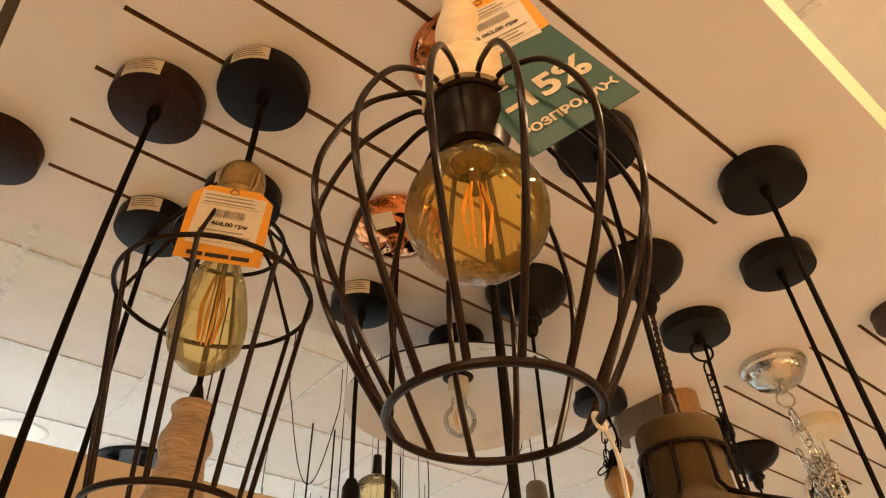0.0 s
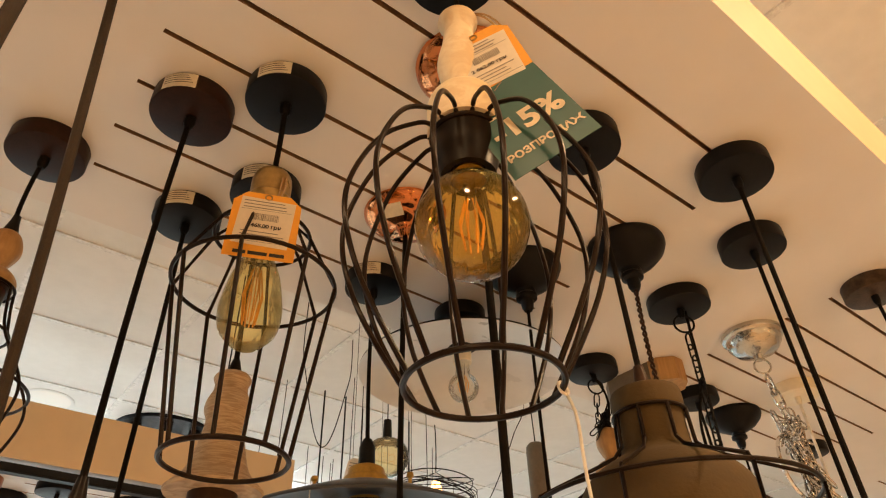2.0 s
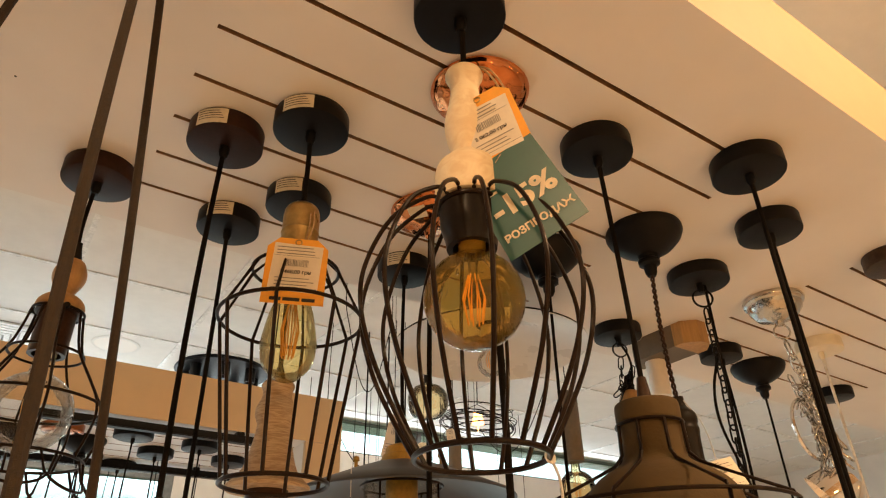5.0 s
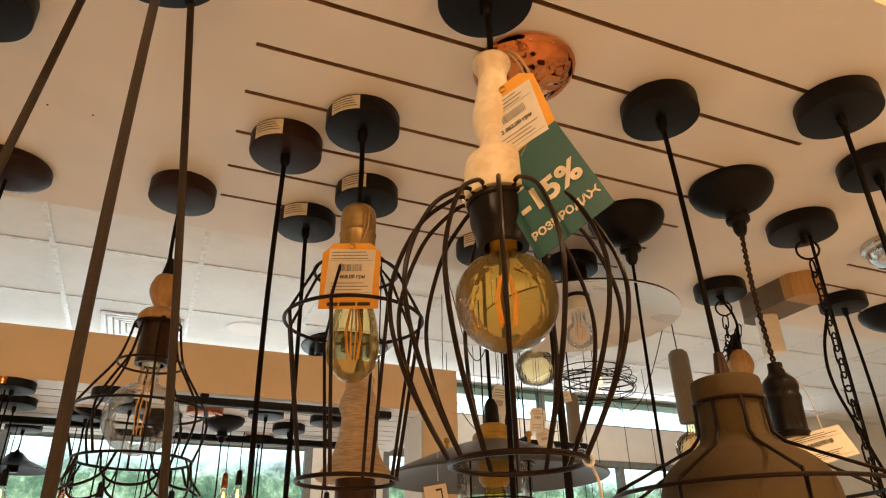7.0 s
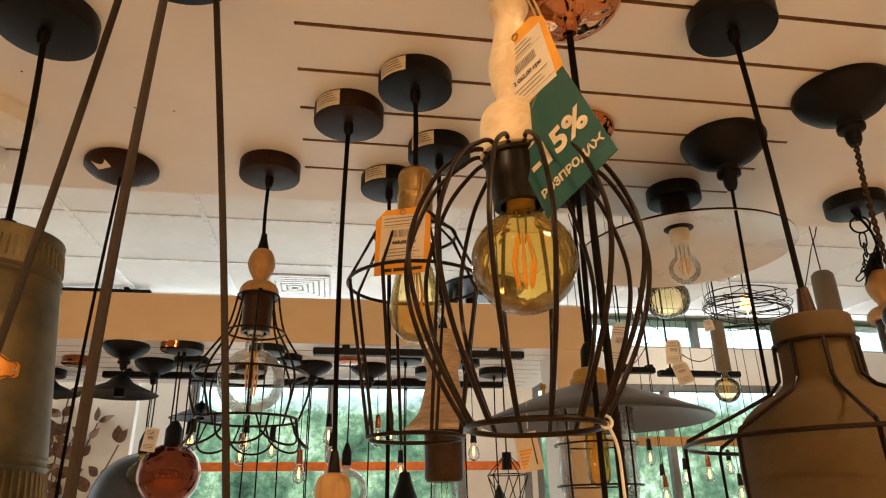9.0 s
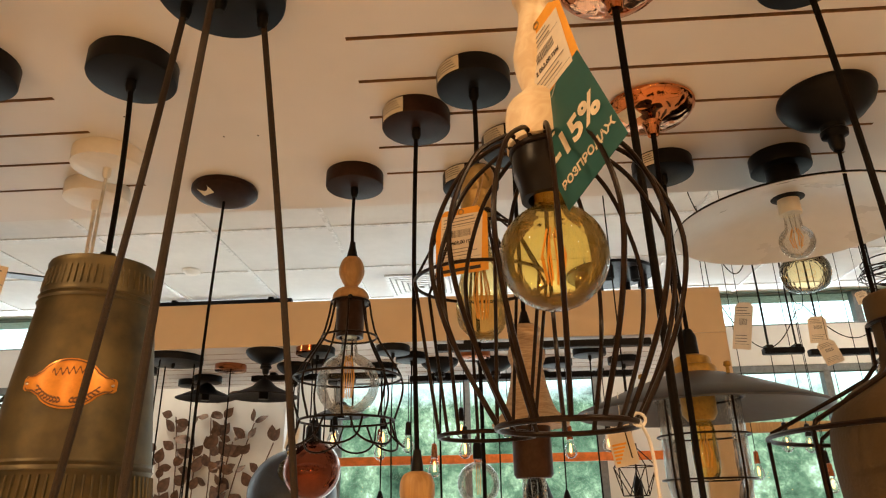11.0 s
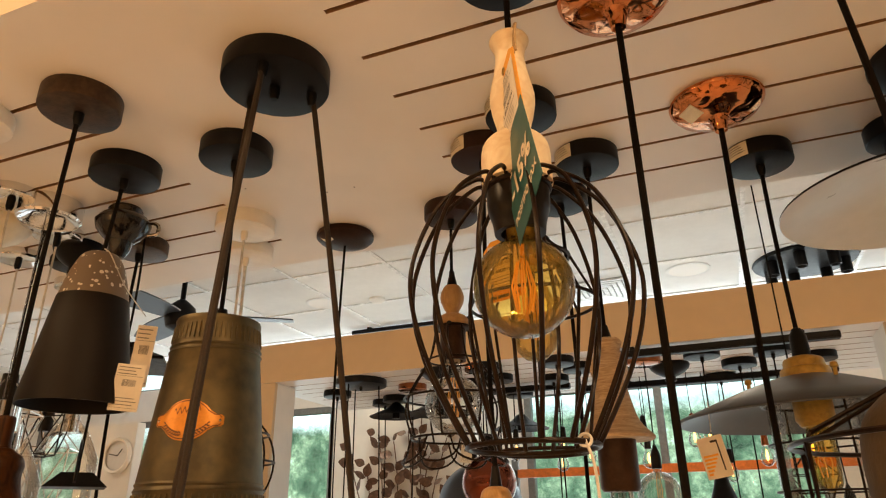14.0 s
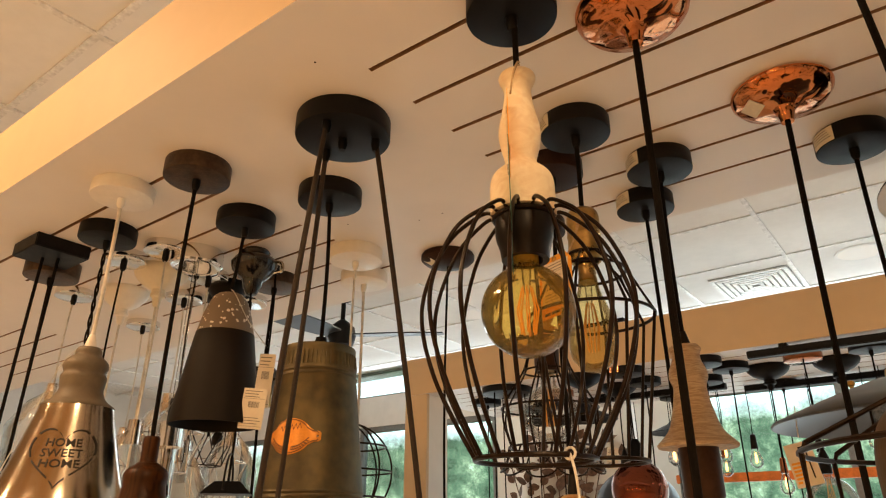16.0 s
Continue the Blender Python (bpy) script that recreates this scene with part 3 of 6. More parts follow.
for j in range(-12, 4):
    y = 2.46 + tile * (j - 1)
    if -5.2 < y < 3.8:
        box(-6.6, 6.6, y - 0.011, y + 0.011, CEIL - 0.006, CEIL + 0.009, 0, bm)
tagged(part("ceiling_grid", bm, M_GRID, None, smooth=False), "white metal bars between the ceiling tiles", "ceiling grid", kind="structure")
tagged(part("floor", box(-6.6, 6.6, -5.3, 4.2, -0.1, 0), M_FLOOR, None, smooth=False), "light beige shop floor", "floor", kind="structure")
tagged(part("wall_south", box(-6.6, 6.6, -5.4, -5.3, 0, CEIL + 0.05), M_WALL, None, smooth=False), "plain white shop wall", "wall", kind="structure")
tagged(part("wall_west", box(-6.7, -6.6, -5.4, 4.3, 0, CEIL + 0.05), M_WALL, None, smooth=False), "plain white shop wall", "wall", kind="structure")
tagged(part("wall_east", box(6.6, 6.7, -5.4, 4.3, 0, CEIL + 0.05), M_WALL, None, smooth=False), "plain white shop wall", "wall", kind="structure")

# north wall with openings
WY0, WY1 = 3.85, 3.92
OPEN = [(-5.4, -3.84), (-3.72, -2.28), (-0.82, 0.91), (1.38, 5.2)]
bm = bmesh.new()
edge = -6.6
for a, b in OPEN + [(6.6, 6.6)]:
    box(edge, a, WY0, WY1, 0, 2.62, 0, bm)
    edge = b
box(-6.6, 6.6, WY0, WY1, 2.62, 2.88, 0, bm)
for a, b in OPEN:
    box(a, b, WY0, WY1, 0, 0.3, 0, bm)
box(-6.6, -5.0, WY0, WY1, 2.88, CEIL, 0, bm)
box(5.2, 6.6, WY0, WY1, 2.88, CEIL, 0, bm)
tagged(part("wall_north", bm, M_WALL, None, smooth=False), "white shop wall with tall windows and a clerestory", "wall", kind="structure")


def window(name, x0, x1, z0, z1, panes, f=0.045, mat=None):
    w = tagged(new(name), "framed shop window onto green trees", "window", kind="structure")
    w.location = (x0, 3.885, z0)
    W, Hh = x1 - x0, z1 - z0
    for nm, q in (("frame_rail", (0, W, 0, f)), ("frame_rail", (0, W, Hh - f, Hh)), ("frame_post", (0, 0.045, f, Hh - f)), ("frame_post", (W - 0.045, W, f, Hh - f))):
        part(nm, box(q[0], q[1], -0.03, 0.03, q[2], q[3], 0.002), mat or M_FRAME, w, smooth=False)
    step = (W - 0.045) / panes
    for i in range(panes):
        if i:
            part("mullion", box(i * step, i * step + 0.045, -0.03, 0.03, f, Hh - f, 0.002), M_FRAME, w, smooth=False)
        p = part("pane", box(i * step + 0.045, (i + 1) * step, -0.003, 0.003, f, Hh - f), M_PANE, w, smooth=False)
        p.visible_shadow = False


for k, (a, b, n) in enumerate(((-5.4, -3.84, 1), (-3.72, -2.28, 2), (-0.82, 0.91, 2), (1.38, 5.2, 4))):
    window("window_%d" % (k + 1), a, b, 0.3, 2.62, n)
window("window_5", -5.0, 5.2, 2.88, CEIL - 0.002, 4, 0.01)
tagged(part("backdrop", box(-22, 22, 13, 13.1, -3, 12), M_TREES, None, smooth=False), "flat glowing picture of blurred green trees under a pale sky", "backdrop", kind="structure")
tagged(part("ground", box(-60, 60, 4.3, 60, -0.5, -0.3), material("grass", (0.08, 0.13, 0.04), 0.9, 0, 0.3, 3), None, smooth=False), "green lawn outside the windows", "ground", kind="structure")


# ---------------------------------------------------------------- the lamps that hang nearest
def balloon_cage_lamp():
    L = thing("cage_pendant_lamp", 0.236, 0.003, PANEL, "dark wire balloon cage pendant with whitewashed turned wood neck", "pendant lamp", G_LAMPS)
    disc_canopy(L, 0.056, 0.03, M_BLACK2)
    cord(L, -0.028, zl(2.272), bow=0.0005)
    prof = smooth_profile([(0.0205, zl(2.281)), (0.0215, zl(2.276)), (0.016, zl(2.261)), (0.0178, zl(2.238)), (0.0236, zl(2.207)), (0.022, zl(2.186)), (0.0175, zl(2.167)), (0.019, zl(2.16)), (0.031, zl(2.148)), (0.0347, zl(2.138)), (0.0353, zl(2.123)), (0.0355, zl(2.1005))], 4)
    part("neck", lathe([(0, zl(2.282))] + prof + [(0, zl(2.1))], 48), M_WHITEWOOD, L, "whitewashed turned wood neck")
    part("socket", lathe(smooth_profile([(0.0305, zl(2.1)), (0.031, zl(2.09)), (0.0305, zl(2.074)), (0.0265, zl(2.06)), (0.0248, zl(2.048))], 4) + [(0.019, zl(2.048)), (0.019, zl(2.07)), (0, zl(2.07))], 40), M_SOCKET, L, "black bakelite socket")
    cage = part("cage", tube(circle(0.0315, zl(2.096)), 0.0026, 8, True), M_WIRE, L, "dark bronze wire cage")
    wires(cage, [(0.029, zl(2.096)), (0.037, zl(2.1035)), (0.0505, zl(2.098)), (0.077, zl(2.075)), (0.096, zl(2.04)), (0.107, zl(2.002)), (0.1055, zl(1.966)), (0.094, zl(1.925)), (0.077, zl(1.888)), (0.056, zl(1.85))], 14, 0.0022, phase=0.16)
    ring(cage, 0.0562, zl(1.849), 0.0025)
    bulb(L, zl(2.054), "globe", 0.0478, M_AMBER, 4, 0.1085)
    # hang tag and sale card, both in one upright plane
    az = 211
    n = Vector((math.cos(radians(az)), math.sin(radians(az)), 0))
    tag = price_tag(L, facing(Vector((0.2545, -0.034, zl(2.181))) - Vector((0.241, -0.006, 0)) + n * 0.007, az, 0, -15), 0.072, 0.1, "2 062,00 грн", 3, footer=False)
    card = part("sale_card", plate(0.083, 0.117, 0.0007), M_TEAL, L, "teal sale card with cream print", smooth=False)
    card.matrix_basis = facing(Vector((0.263, -0.0615, zl(2.087))) - Vector((0.241, -0.006, 0)) + n * 0.001, az, 0, -23)
    writing("discount", "-15%", 0.034, M_INKC, card, pose(0.001, -0.0008, -0.004, 90, 0, 0), 0.035)
    writing("sale_word", "РОЗПРОДАЖ", 0.0112, M_INKC, card, pose(0.001, -0.0008, -0.037, 90, 0, 0), 0.04)
    part("emblem", bars([(-0.036, -0.02, 0.036, 0.04), (-0.036, -0.032, 0.023, 0.036), (-0.029, -0.02, 0.023, 0.032)], -0.0008), M_INKC, card, smooth=False)
    part("emblem_bar", bars([(-0.034, -0.018, 0.0165, 0.0195)], -0.0008), M_INKC, card, smooth=False)
    part("staple", tube([(-0.004, -0.001, 0.05), (0.006, -0.001, 0.056)], 0.0006, 6), M_CHROME, card)
    s = [(0.006, -0.004, zl(2.293)), (0.012, -0.02, zl(2.28)), (0.014, -0.034, zl(2.255)), (0.0165, -0.045, zl(2.225))]
    part("string", tube(spline(s), 0.0012, 6), M_STRING, L)
    part("string", tube(spline([(a + 0.003, b - 0.004, c) for a, b, c in s]), 0.0012, 6), M_STRING, L)
    part("knot", tube(spline([(0.006, 0, zl(2.286)), (0, -0.007, zl(2.286)), (-0.006, 0, zl(2.286)), (0, 0.007, zl(2.284)), (0.006, 0, zl(2.286))]), 0.0018, 6), M_STRING, L)
    # loose cotton thread from the lower ring
    part("thread", tube(spline([(0.05, -0.028, zl(1.85)), (0.056, -0.031, zl(1.83)), (0.058, -0.03, zl(1.79)), (0.061, -0.032, zl(1.72))]), 0.0013, 6), M_CORDW, L)
    part("thread", tube(circle(0.005, 0, 12), 0.0013, 6, True), M_CORDW, L).matrix_basis = pose(0.05, -0.028, zl(1.85), 80, 20, 0)
    # the lamp hangs a little off its canopy
    for ob in L.children:
        if ob.name.split(".")[0] not in ("canopy", "price_tag", "sale_card"):
            ob.matrix_basis = pose(0.003, 0.001, 0) @ ob.matrix_basis


def tapered_cage_lamp():
    L = thing("cage_pendant_lamp", 0.1745, 0.296, PANEL, "dark wire cage pendant with brass socket and amber Edison bulb", "pendant lamp", G_LAMPS)
    disc_canopy(L, 0.0553, 0.028, M_BLACK2, sticker=radians(225))
    cord(L, -0.026, zl(2.235), seed=2, bow=0.001)
    part("socket", lathe(smooth_profile([(0.012, zl(2.242)), (0.021, zl(2.236)), (0.0245, zl(2.224)), (0.0245, zl(2.2)), (0.0255, zl(2.196)), (0.0245, zl(2.19)), (0.0245, zl(2.165)), (0.022, zl(2.155))], 3) + [(0.018, zl(2.155)), (0.018, zl(2.18)), (0, zl(2.18))], 40), M_BRASS, L, "brushed brass socket")
    cage = part("cage", tube(circle(0.027, zl(2.165)), 0.0024, 8, True), M_WIRE, L, "dark wire cage")
    ring(cage, 0.055, zl(2.138), 0.0023)
    ring(cage, 0.0885, zl(2.069), 0.0024)
    ring(cage, 0.059, zl(1.872), 0.0026)
    wires(cage, [(0.027, zl(2.165)), (0.055, zl(2.138)), (0.0885, zl(2.069)), (0.059, zl(1.872))], 8, 0.0023, phase=0.2, smooth=0)
    bulb(L, zl(2.125), "edison", 0.034, M_AMBERE, 5, 0.134)
    price_tag(L, facing((-0.023, -0.058, zl(2.107)), 246, 0, 1), 0.073, 0.089, "1 468,00 грн", 5)
    part("string", tube(spline([(0.004, -0.02, zl(2.235)), (0.0, -0.03, zl(2.19)), (-0.014, -0.046, zl(2.142))]), 0.0012, 6), M_STRING, L)
    part("string", tube(spline([(0.01, -0.018, zl(2.235)), (0.004, -0.034, zl(2.19)), (-0.012, -0.048, zl(2.142))]), 0.0012, 6), M_STRING, L)


def wooden_ball_cap(L, x, y, z, s=1.0, mat=None):
    """A turned ball over a saucer."""
    prof = smooth_profile([(0.0085, 0.03), (0.016, 0.026), (0.0225, 0.01), (0.0225, -0.004), (0.016, -0.019), (0.0125, -0.025), (0.014, -0.03), (0.024, -0.034), (0.031, -0.042), (0.033, -0.05), (0.031, -0.054)], 4)
    ob = part("finial", lathe([(0, 0.031)] + prof + [(0, -0.054)], 40), mat or M_OAK, L, "turned light wood ball")
    ob.matrix_basis = pose(x, y, z) @ Matrix.Diagonal((s, s, s, 1))
    part("cord_cap", lathe([(0, 0.06), (0.005, 0.06), (0.006, 0.05), (0.0105, 0.03), (0.0105, 0.026), (0, 0.026)], 20), M_SOCKET, L).matrix_basis = pose(x, y, z) @ Matrix.Diagonal((s, s, s, 1))


def petal_cage_lamp():
    L = thing("cage_pendant_lamp", -0.062, 0.596, PANEL, "dark wire pear cage pendant with petal loops and wooden ball", "pendant lamp", G_LAMPS)
    disc_canopy(L, 0.055, 0.03, M_BROWN)
    cord(L, -0.028, zl(2.235), 0.0032, seed=7, bow=0.006)
    wooden_ball_cap(L, 0, 0, zl(2.197))
    part("socket", lathe([(0, zl(2.145)), (0.031, zl(2.145)), (0.031, zl(2.138)), (0.025, zl(2.137)), (0.0245, zl(2.075)), (0.019, zl(2.075)), (0.019, zl(2.1)), (0, zl(2.1))], 36), M_SOCKETB, L, "brown bakelite socket")
    for k in range(3):
        part("screw", lathe([(0, 0.004), (0.004, 0.003), (0.005, 0), (0, 0)], 12), M_BLACK2, L).matrix_basis = pose(0, 0, 0, 0, 0, 120 * k + 40) @ pose(0.033, 0, zl(2.141), 0, 90, 0)
    cage = part("cage", tube(circle(0.034, zl(2.14)), 0.002, 8, True), M_WIRE, L, "dark wire cage")
    ring(cage, 0.048, zl(2.076), 0.0019)
    ring(cage, 0.092, zl(2.004), 0.0021)
    ring(cage, 0.08, zl(1.932), 0.0021)
    wires(cage, [(0.034, zl(2.14)), (0.039, zl(2.11)), (0.049, zl(2.076)), (0.075, zl(2.035)), (0.092, zl(2.004)), (0.0935, zl(1.975)), (0.08, zl(1.932))], 8, 0.0019, phase=0.1)
    arc = []
    for i in range(13):
        u = -1 + 2 * i / 12
        a = u * 0.52
        d = 1 - u * u
        rr = 0.08 + 0.018 * d
        arc.append((rr * math.cos(a), rr * math.sin(a), zl(1.932) - 0.045 * math.sqrt(max(d, 0))))
    first = part("petal", tube(arc, 0.0019, 8), M_WIRE, cage)
    for k in range(1, 8):
        again("petal", first, cage, pose(0, 0, 0, 0, 0, 45 * k))
    bulb(L, zl(2.078), "globe", 0.054, M_CLEAR, 4, 0.138)


def bell_wood_lamp():
    L = thing("wooden_pendant_lamp", 0.24, 0.49, PANEL, "weathered turned wood bell pendant with black socket", "pendant lamp", G_LAMPS)
    disc_canopy(L, 0.0555, 0.03, M_BLACK2, sticker=radians(228))
    cord(L, -0.028, zl(2.08), seed=9, bow=0.002)
    part("cord_cap", lathe([(0, zl(2.082)), (0.005, zl(2.082)), (0.011, zl(2.058)), (0, zl(2.058))], 20), M_SOCKET, L)
    prof = smooth_profile([(0.021, zl(2.058)), (0.0245, zl(2.052)), (0.0215, zl(2.044)), (0.022, zl(2.034)), (0.0275, zl(2.02)), (0.029, zl(2.008)), (0.025, zl(1.996)), (0.025, zl(1.985)), (0.0295, zl(1.96)), (0.0385, zl(1.93)), (0.055, zl(1.911)), (0.0585, zl(1.907)), (0.057, zl(1.903))], 4)
    part("bell", lathe([(0, zl(2.059))] + prof + [(0, zl(1.903))], 48), M_GREYWOOD, L, "weathered wooden bell")
    part("socket", lathe([(0, zl(1.9035)), (0.029, zl(1.9035)), (0.029, zl(1.835)), (0.0255, zl(1.83)), (0.02, zl(1.83)), (0.02, zl(1.85)), (0, zl(1.85))], 36), M_SOCKETB, L, "dark brown socket")
    bulb(L, zl(1.838), "tube", 0.018, M_CLEAR, 3, 0.11)


def ball_drop_lamp():
    L = thing("wooden_pendant_lamp", 0.0785, 0.393, PANEL, "small light wood ball pendant on black fabric cord", "pendant lamp", G_LAMPS)
    disc_canopy(L, 0.0556, 0.031, M_BROWN, sticker=radians(230))
    cord(L, -0.03, zl(1.86), seed=12, bow=0.004)
    part("cord_cap", lathe([(0, zl(1.866)), (0.005, zl(1.866)), (0.009, zl(1.838)), (0, zl(1.838))], 20), M_SOCKET, L)
    part("holder", lathe([(0, zl(1.839))] + smooth_profile([(0.01, zl(1.838)), (0.018, zl(1.834)), (0.0225, zl(1.825)), (0.0235, zl(1.815)), (0.0225, zl(1.805)), (0.018, zl(1.796)), (0.012, zl(1.792))], 4) + [(0, zl(1.791))], 36), M_OAK, L, "round light wood lamp holder")
    bulb(L, zl(1.79), "globe", 0.03, M_CLEAR, 3, 0.08)


def concrete_lamp():
    L = thing("concrete_pendant_lamp", 0.573, 0.103, PANEL, "tan concrete bottle pendant inside an angular dark wire frame", "pendant lamp", G_LAMPS)
    disc_canopy(L, 0.0555, 0.03, M_BLACK2)
    cord(L, -0.028, zl(2.0), x1=0.021, y1=0.007, seed=15, bow=0.002)
    part("cord_cap", lathe([(0, zl(2.035)), (0.006, zl(2.035)), (0.0105, zl(2.0)), (0, zl(2.0))], 20), M_SOCKETB, L)
    outer = smooth_profile([(0.036, zl(2.0)), (0.0405, zl(1.996)), (0.0405, zl(1.974)), (0.038, zl(1.971)), (0.0385, zl(1.935)), (0.046, zl(1.922)), (0.071, zl(1.907)), (0.089, zl(1.888)), (0.096, zl(1.86)), (0.0955, zl(1.82)), (0.089, zl(1.77)), (0.075, zl(1.73))], 4)
    part("shade", lathe([(0, zl(2.0005))] + outer + [(0.067, zl(1.73)), (0.08, zl(1.78)), (0.086, zl(1.86)), (0.03, zl(1.93)), (0, zl(1.93))], 64), M_CONCRETE, L, "smooth tan concrete shade")
    cage = part("cage", tube(circle(0.0415, zl(1.971)), 0.0022, 8, True), M_WIRE, L, "angular dark wire frame")
    ring(cage, 0.15, zl(1.868), 0.0024)
    wires(cage, [(0.0415, zl(1.971)), (0.043, zl(1.932)), (0.054, zl(1.919)), (0.146, zl(1.874)), (0.15, zl(1.866)), (0.148, zl(1.76)), (0.1, zl(1.69))], 8, 0.0023, phase=0.34, smooth=0)
    ring(cage, 0.1, zl(1.69), 0.0024)
    for ob in L.children:
        if ob.name.split(".")[0] not in ("canopy", "cord"):
            ob.matrix_basis = pose(0.021, 0.007, -0.019) @ ob.matrix_basis


def zinc_lamp():
    L = thing("zinc_pendant_lamp", -0.313, 0.2246, PANEL, "patinated zinc bucket pendant with ribbed bands and orange plaque", "pendant lamp", G_LAMPS)
    disc_canopy(L, 0.061, 0.031, M_BLACK2)
    cord(L, -0.028, zl(2.09), x1=0.018, y1=-0.012, seed=21, bow=0.003)
    part("cord_cap", lathe([(0, zl(2.12)), (0.009, zl(2.118)), (0.0105, zl(2.108)), (0.014, zl(2.1)), (0.014, zl(2.092)), (0, zl(2.092))], 20), M_BLACK, L)
    z = lambda v: zl(v)
    rad = lambda v: 0.0602 + (2.09 - v) * 0.108
    prof = [(0, z(2.088)), (0.045, z(2.09)), (0.057, z(2.091)), (0.0605, z(2.096)), (0.0618, z(2.093)), (0.0615, z(2.088))]
    for v in (2.084, 2.056):
        prof.append((rad(v), z(v)))
    for v in (2.054, 2.046):
        prof += [(rad(v), z(v)), (rad(v) + 0.0018, z(v - 0.002)), (rad(v), z(v - 0.005))]
    prof += [(rad(1.95), z(1.95)), (rad(1.866), z(1.866))]
    for v in (1.864, 1.856):
        prof += [(rad(v), z(v)), (rad(v) + 0.0018, z(v - 0.002)), (rad(v), z(v - 0.005))]
    prof += [(rad(1.80), z(1.80)), (rad(1.79), z(1.79)), (rad(1.79) + 0.003, z(1.787)), (rad(1.79), z(1.784))]
    prof += [(rad(1.79) - 0.002, z(1.786)), (rad(2.07) - 0.002, z(2.07)), (0, z(2.075))]
    part("shade", lathe(prof, 72), M_ZINC, L, "dull grey zinc shade")
    for v0, v1, n in ((2.083, 2.06, 54), (1.849, 1.806, 66)):
        bm = bmesh.new()
        for i in range(n):
            a = 2 * math.pi * i / n
            da = 0.36 * 2 * math.pi / n / 2
            q = []
            for v in (v0, v1):
                for dr, k in ((0.0002, -1), (0.0016, -0.4), (0.0016, 0.4), (0.0002, 1)):
                    r = rad(v) + dr
                    q.append(bm.verts.new((r * math.cos(a + k * da), r * math.sin(a + k * da), z(v))))
            for k in range(3):
                bm.faces.new((q[k], q[k + 1], q[k + 5], q[k + 4]))
        part("ribs", bm, M_ZINC, L)
    # plaque bent round the shade
    az = radians(-70)

    def on(u, w, lift):
        r = rad(1.942 + w) + lift
        a = az + u / r
        return (r * math.cos(a), r * math.sin(a), zl(1.942 + w))
    bm = bmesh.new()
    out = []
    for i in range(48):
        t = 2 * math.pi * i / 48
        x, w = 0.034 * math.cos(t), 0.0275 * math.sin(t)
        e = max(0, abs(math.cos(t)) - 0.88) / 0.12
        if e > 0:
            x = math.copysign(0.031 + 0.018 * min(1, e * 1.15), x)
            w = math.copysign(0.0085 * math.sqrt(max(0, 1 - e ** 6)), w)
        out.append((x, w))
    rows = 9
    grid = []
    for k in range(rows):
        f = 1 - k / (rows - 1) * 0.98
        grid.append([bm.verts.new(on(x * f, w * f, 0.0022 if k else 0.0012)) for x, w in out])
    for a, b in zip(grid, grid[1:]):
        for i in range(48):
            j = (i + 1) % 48
            bm.faces.new((a[i], a[j], b[j], b[i]))
    bm.faces.new(grid[-1])
    pl = part("plaque", bm, M_PLAQUE, L, "orange brass plaque with dark script")

    def strip(pts, wd):
        b2 = bmesh.new()
        v = [(b2.verts.new(on(x, w + wd, 0.003)), b2.verts.new(on(x, w - wd, 0.003))) for x, w in pts]
        for (a, b), (c, d) in zip(v, v[1:]):
            b2.faces.new((a, b, d, c))
        return b2
    part("script_bar", strip([(-0.018 + 0.036 * i / 40, 0.011 + 0.0035 * math.sin(i * 0.9) + i * 0.00012) for i in range(41)], 0.0014), M_PLAQUED, pl)
    part("border", strip([(x * 0.93, w * 0.92) for x, w in out + out[:1]], 0.0008), M_PLAQUED, pl)
    for s in (-1, 1):
        for i in range(8):
            x0, w0 = s * (0.004 + i * 0.0034), -0.019 + i * i * 0.00026
            for d in (0.0035, -0.0018):
                part("leaf", strip([(x0, w0), (x0 + s * 0.0015, w0 + d * 0.7), (x0 + s * 0.004, w0 + d)], 0.0011), M_PLAQUED, pl)
        part("rivet", lathe([(0, 0.0015), (0.0015, 0.001), (0.002, 0), (0, 0)], 10), M_STEEL, pl).matrix_basis = Matrix.Translation(on(s * 0.044, 0, 0.0022)) @ pose(0, 0, 0, 0, 90, math.degrees(az))


    for ob in L.children:
        if ob.name.split(".")[0] not in ("canopy", "cord"):
            ob.matrix_basis = pose(0.018, -0.012, -0.02) @ ob.matrix_basis


def triple_canopy():
    L = thing("triple_pendant_lamp", -0.123, 0.071, PANEL, "large round black canopy with three brown fabric cords", "pendant lamp", G_LAMPS)
    disc_canopy(L, 0.0757, 0.034, M_BLACK2)
    for k, (x, y, dx, dy, low) in enumerate(((-0.046, 0.008, -0.085, 0.021, 1.52), (0.04, 0.034, 0.067, 0.062, 1.5), (0.017, -0.051, 0.027, -0.083, 1.48))):
        f = (2.37 - low) / 0.67
        part("cord_grip", lathe([(0, -0.033), (0.007, -0.033), (0.007, -0.045), (0.0045, -0.055), (0, -0.055)], 14), M_BLACK, L).matrix_basis = pose(x, y, 0)
        cord(L, -0.033, zl(low), 0.0039, M_CORDB, x0=x, y0=y, x1=x + dx * f, y1=y + dy * f, bow=0.006, seed=31 + k)
        b = part("socket", lathe([(0, zl(low) + 0.002), (0.008, zl(low)), (0.02, zl(low) - 0.02), (0.02, zl(low) - 0.06), (0, zl(low) - 0.06)], 24), M_SOCKET, L)
        b.matrix_basis = pose(x + dx * f, y + dy * f, 0)


